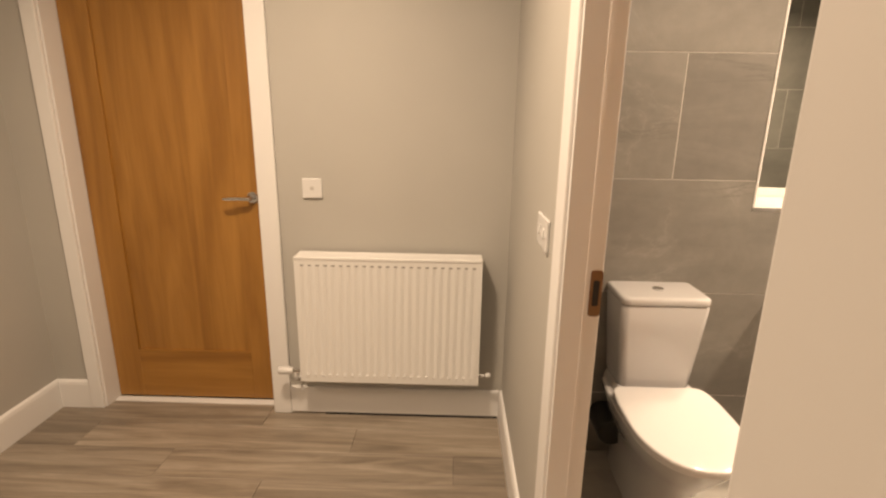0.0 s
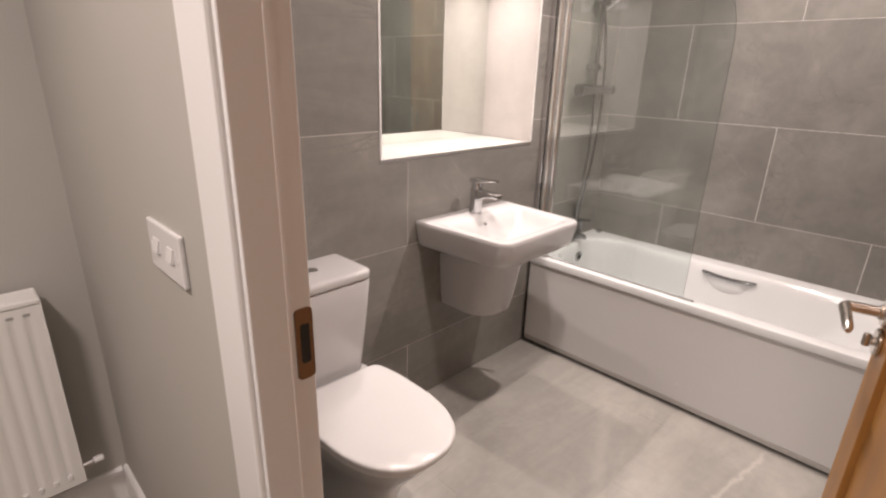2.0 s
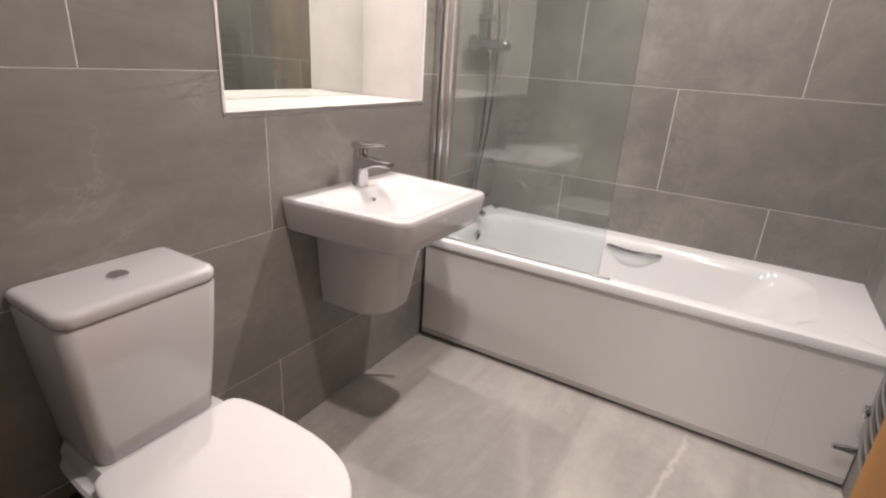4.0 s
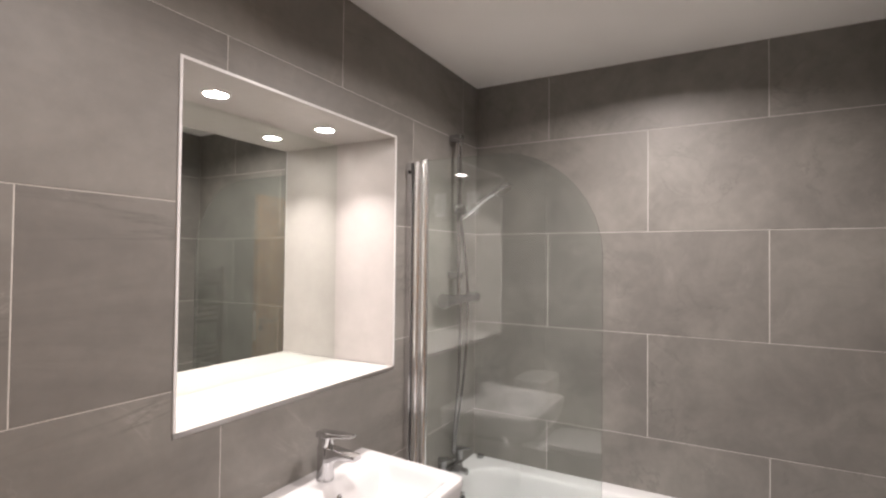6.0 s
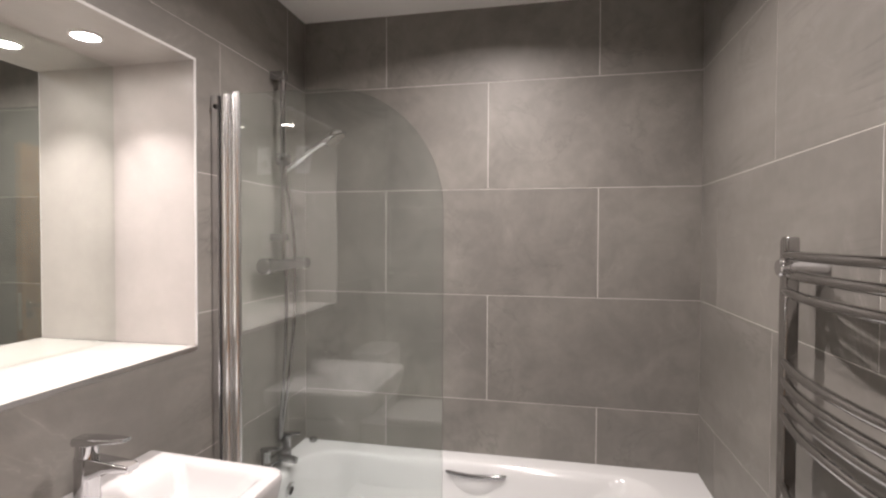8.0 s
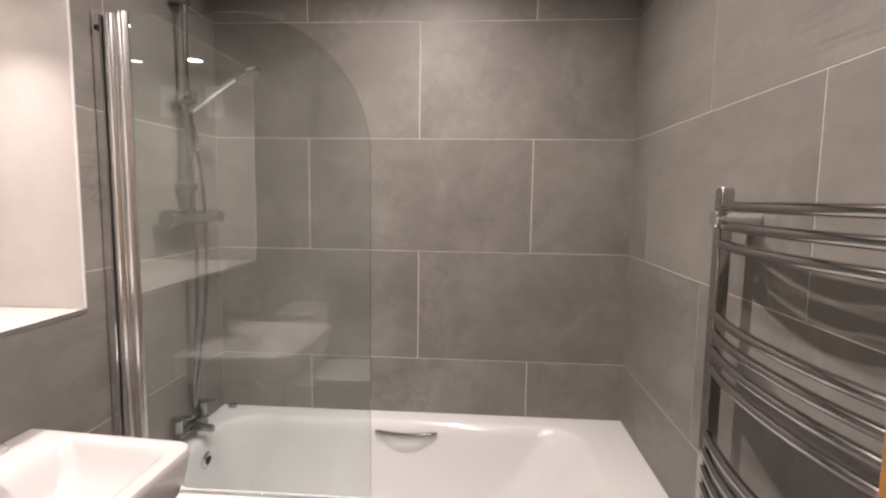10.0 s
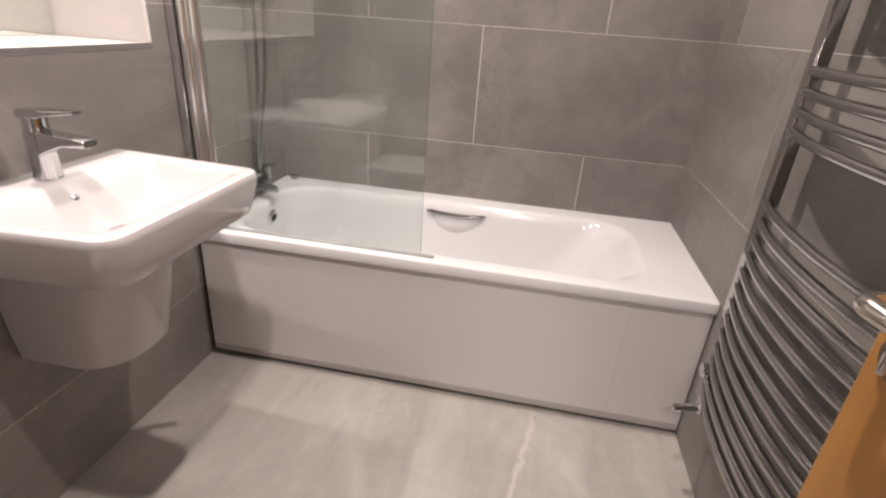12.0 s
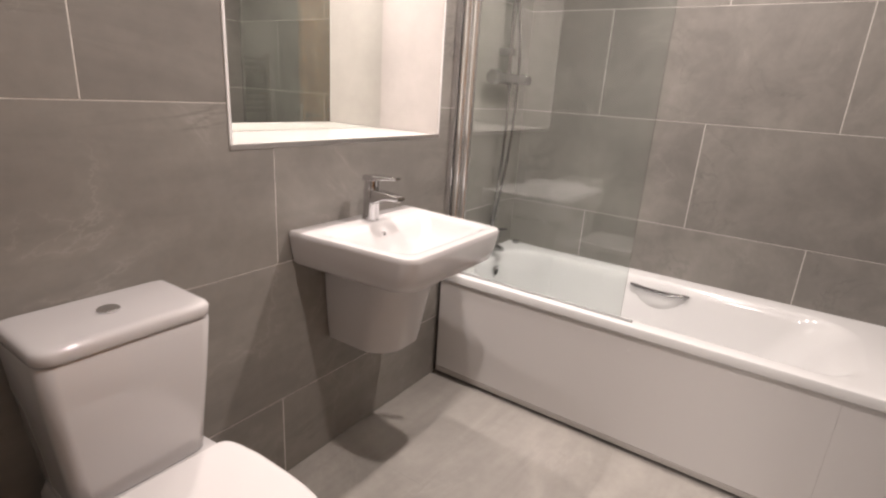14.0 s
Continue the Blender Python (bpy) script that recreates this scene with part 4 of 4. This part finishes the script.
# ---- lit recess over the basin ----
n0 = thing("mirror", "frameless wall mirror at the back of the recess", "mirror", (NX0 + NX1) / 2, NYM, (NZ0 + NZ1) / 2)
part("glass", box(-(NX1 - NX0) / 2 + 0.001, (NX1 - NX0) / 2 - 0.001, 0, 0.005, -(NZ1 - NZ0) / 2 + 0.001, (NZ1 - NZ0) / 2 - 0.001), MIRROR, n0)
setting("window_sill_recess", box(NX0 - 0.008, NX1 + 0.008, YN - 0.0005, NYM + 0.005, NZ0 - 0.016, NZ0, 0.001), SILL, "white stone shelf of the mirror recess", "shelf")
lin = tagged(new("trim_recess_lining"), "cream stone tile lining of the mirror recess", "lining", kind="structure")
part("cheek", box(NX0 - 0.009, NX0, YN + 0.001, NYM + 0.004, NZ0 + 0.001, NZ1 + 0.008), NICHE_TILE, lin)
part("cheek", box(NX1, NX1 + 0.009, YN + 0.001, NYM + 0.004, NZ0 + 0.001, NZ1 + 0.008), NICHE_TILE, lin)
part("soffit", box(NX0 + 0.0005, NX1 - 0.0005, YN + 0.001, NYM + 0.004, NZ1, NZ1 + 0.009), NICHE_TILE, lin)
edge = tagged(new("trim_recess_edge"), "white metal tile edging round the recess", "trim", kind="structure")
part("strip", box(NX0 - 0.008, NX0, YN - 0.003, YN + 0.0005, NZ0 + 0.001, NZ1 + 0.008, 0.001), TRIM, edge)
part("strip", box(NX1, NX1 + 0.008, YN - 0.003, YN + 0.0005, NZ0 + 0.001, NZ1 + 0.008, 0.001), TRIM, edge)
part("sill_strip", box(NX0 - 0.008, NX1 + 0.008, YN - 0.0035, YN - 0.0008, NZ0 - 0.0125, NZ0 + 0.0005, 0.0008), SILL_TRIM, edge, "satin aluminium edge strip")
part("strip", box(NX0 + 0.0005, NX1 - 0.0005, YN - 0.003, YN + 0.0005, NZ1, NZ1 + 0.008, 0.001), TRIM, edge)

shaver = thing("shaver_socket", "white shaver socket plate inside the recess", "socket", NX0, 2.085, 1.868)
part("plate", box(0, 0.009, -0.043, 0.043, -0.074, 0.074, 0.003), BRIGHT_PLASTIC, shaver)
part("socket_face", box(0.0085, 0.0105, -0.018, 0.018, -0.045, 0.0, 0.0005), PLASTIC, shaver)


def downlight(x, y, z, r, label, group, lens=LENS):
    d = thing("downlight", label, "ceiling light", x, y, z, group)
    bm = bmesh.new()
    prof = [(r * 0.79, -0.002), (r * 0.82, -0.006), (r * 0.90, -0.007), (r, -0.004), (r, 0.0)]
    rings = [[(q * math.cos(2 * math.pi * k / 32), q * math.sin(2 * math.pi * k / 32), h) for k in range(32)] for q, h in prof]
    part("bezel", loft(rings, False, False, bm), TRIM, d, "white bezel", 40)
    part("lens", rod((0, 0, -0.0005), (0, 0, -0.0035), r * 0.80, 32), lens, d, "lit lamp lens", 40)


for sx, sy in CEILING_SPOTS:
    downlight(sx, sy, CEIL, 0.045, "lit white recessed downlight in the bathroom ceiling", "bathroom downlights")
for sx, sy in NICHE_SPOTS:
    downlight(sx, sy, NZ1, 0.042, "lit small downlight in the recess soffit", "recess downlights", SMALL_LENS)
for sx, sy in UNSEEN_HALL_SPOTS:
    downlight(sx, sy, CEIL + 0.002, 0.045, "lit white recessed downlight assumed in the unseen hall ceiling", "hall downlights")

# threshold strips
setting("trim_threshold_hall", box(-1.635, -0.805, 2.190, 2.230, -0.004, 0.006, 0.002), TRIM, "pale threshold strip under the hall door", "threshold")
setting("trim_threshold_bathroom", box(XW - 0.055, XW - 0.012, DY0 - 0.011, DY1 + 0.011, -0.004, 0.004, 0.0015), STEEL, "metal threshold strip in the doorway", "threshold")


# ---- tiles and planks ----
def tile_mesh(rects, place, depth, cham=0.0007):
    """One tile out of one or more rectangles (u0, u1, v0, v1); place(u, v, d) gives the point d proud of the bed."""
    bm = bmesh.new()
    single = len(rects) == 1
    for u0, u1, v0, v1 in rects:
        c = cham if single else 0.0
        lows = [(u0, v0), (u1, v0), (u1, v1), (u0, v1)]
        highs = [(u0 + c, v0 + c), (u1 - c, v0 + c), (u1 - c, v1 - c), (u0 + c, v1 - c)]
        a = [bm.verts.new(place(u, v, 0.0)) for u, v in lows]
        b = [bm.verts.new(place(u, v, depth - c)) for u, v in lows]
        t = [bm.verts.new(place(u, v, depth)) for u, v in highs]
        for lo, hi in ((a, b), (b, t)):
            for i in range(4):
                bm.faces.new((lo[i], lo[(i + 1) % 4], hi[(i + 1) % 4], hi[i]))
        bm.faces.new(t)
        bm.faces.new(a[::-1])
    return bm


def cut(rects, hole):
    h0, h1, k0, k1 = hole
    out = []
    for u0, u1, v0, v1 in rects:
        if u1 <= h0 or u0 >= h1 or v1 <= k0 or v0 >= k1:
            out.append((u0, u1, v0, v1))
            continue
        a, b = max(u0, h0), min(u1, h1)
        if u0 < h0:
            out.append((u0, h0, v0, v1))
        if u1 > h1:
            out.append((h1, u1, v0, v1))
        if v0 < k0:
            out.append((a, b, v0, k0))
        if v1 > k1:
            out.append((a, b, k1, v1))
    return out


def tile_wall(wall, place, u_lo, u_hi, first, holes=(), depth=BED, gap=0.0015, rows=ROWS_Z, pitch=0.914, mat=WALL_TILE, cham=0.0004):
    """first: a joint's place for the even and for the odd rows."""
    for i, (v0, v1) in enumerate(zip(rows, rows[1:])):
        u = first[i % 2]
        while u > u_lo:
            u -= pitch
        while u < u_hi:
            a, b = max(u, u_lo), min(u + pitch, u_hi)
            u += pitch
            if b - a < 0.02:
                continue
            rects = [(a + (gap if a > u_lo else 0.0002), b - (gap if b < u_hi else 0.0002), v0 + gap * 0.75, v1 - gap * 0.75)]
            for h in holes:
                rects = cut(rects, h)
            rects = [q for q in rects if q[1] - q[0] > 0.004 and q[3] - q[2] > 0.004]
            if rects:
                part("tile", tile_mesh(rects, place, depth, cham), mat, wall)


HOLE = (NX0 - 0.0085, NX1 + 0.0085, NZ0 - 0.0125, NZ1 + 0.0085)
tile_wall(wall_n, lambda u, v, d: (u, YN + BED - d, v), XW, XE, (1.347, 0.893), [HOLE])
tile_wall(wall_e, lambda u, v, d: (XE + BED - d, u, v), YS, YN, (0.136, 0.593))
tile_wall(wall_s, lambda u, v, d: (u, YS - BED + d, v), XW, XE, (2.222, 2.685))
tile_wall(wall_w, lambda u, v, d: (XW - BED + d, u, v), YS, YN, (0.5, 0.95), [(DY0 - 0.035, DY1 + 0.035, 0.0, DH + 0.035)])
tile_wall(floor_b, lambda u, v, d: (u, v, -0.0012 + d), XW - 0.005, XE, (1.130, 0.673), depth=0.0005, rows=[YS, 0.580, 1.037, 1.494, YN], gap=0.0004, mat=FLOOR_TILE, cham=0.0002)


def planks():
    w, ln, k = 0.178, 1.22, 0
    y = YB
    while y < YH + 0.12:
        x = XH - ln * ((k * 0.37) % 1.0)
        while x < XW - 0.03:
            a, b = max(x, XH), min(x + ln, XW - 0.03)
            c, d = y, min(y + w, YH + 0.12)
            x += ln
            if b - a < 0.02:
                continue
            part("plank", tile_mesh([(a + 0.0006, b - 0.0006, c + 0.0006, d - 0.0006)], lambda u, v, q: (u, v, -0.008 + q), 0.008, 0.0012), PLANK, floor_h)
        y += w
        k += 1


planks()
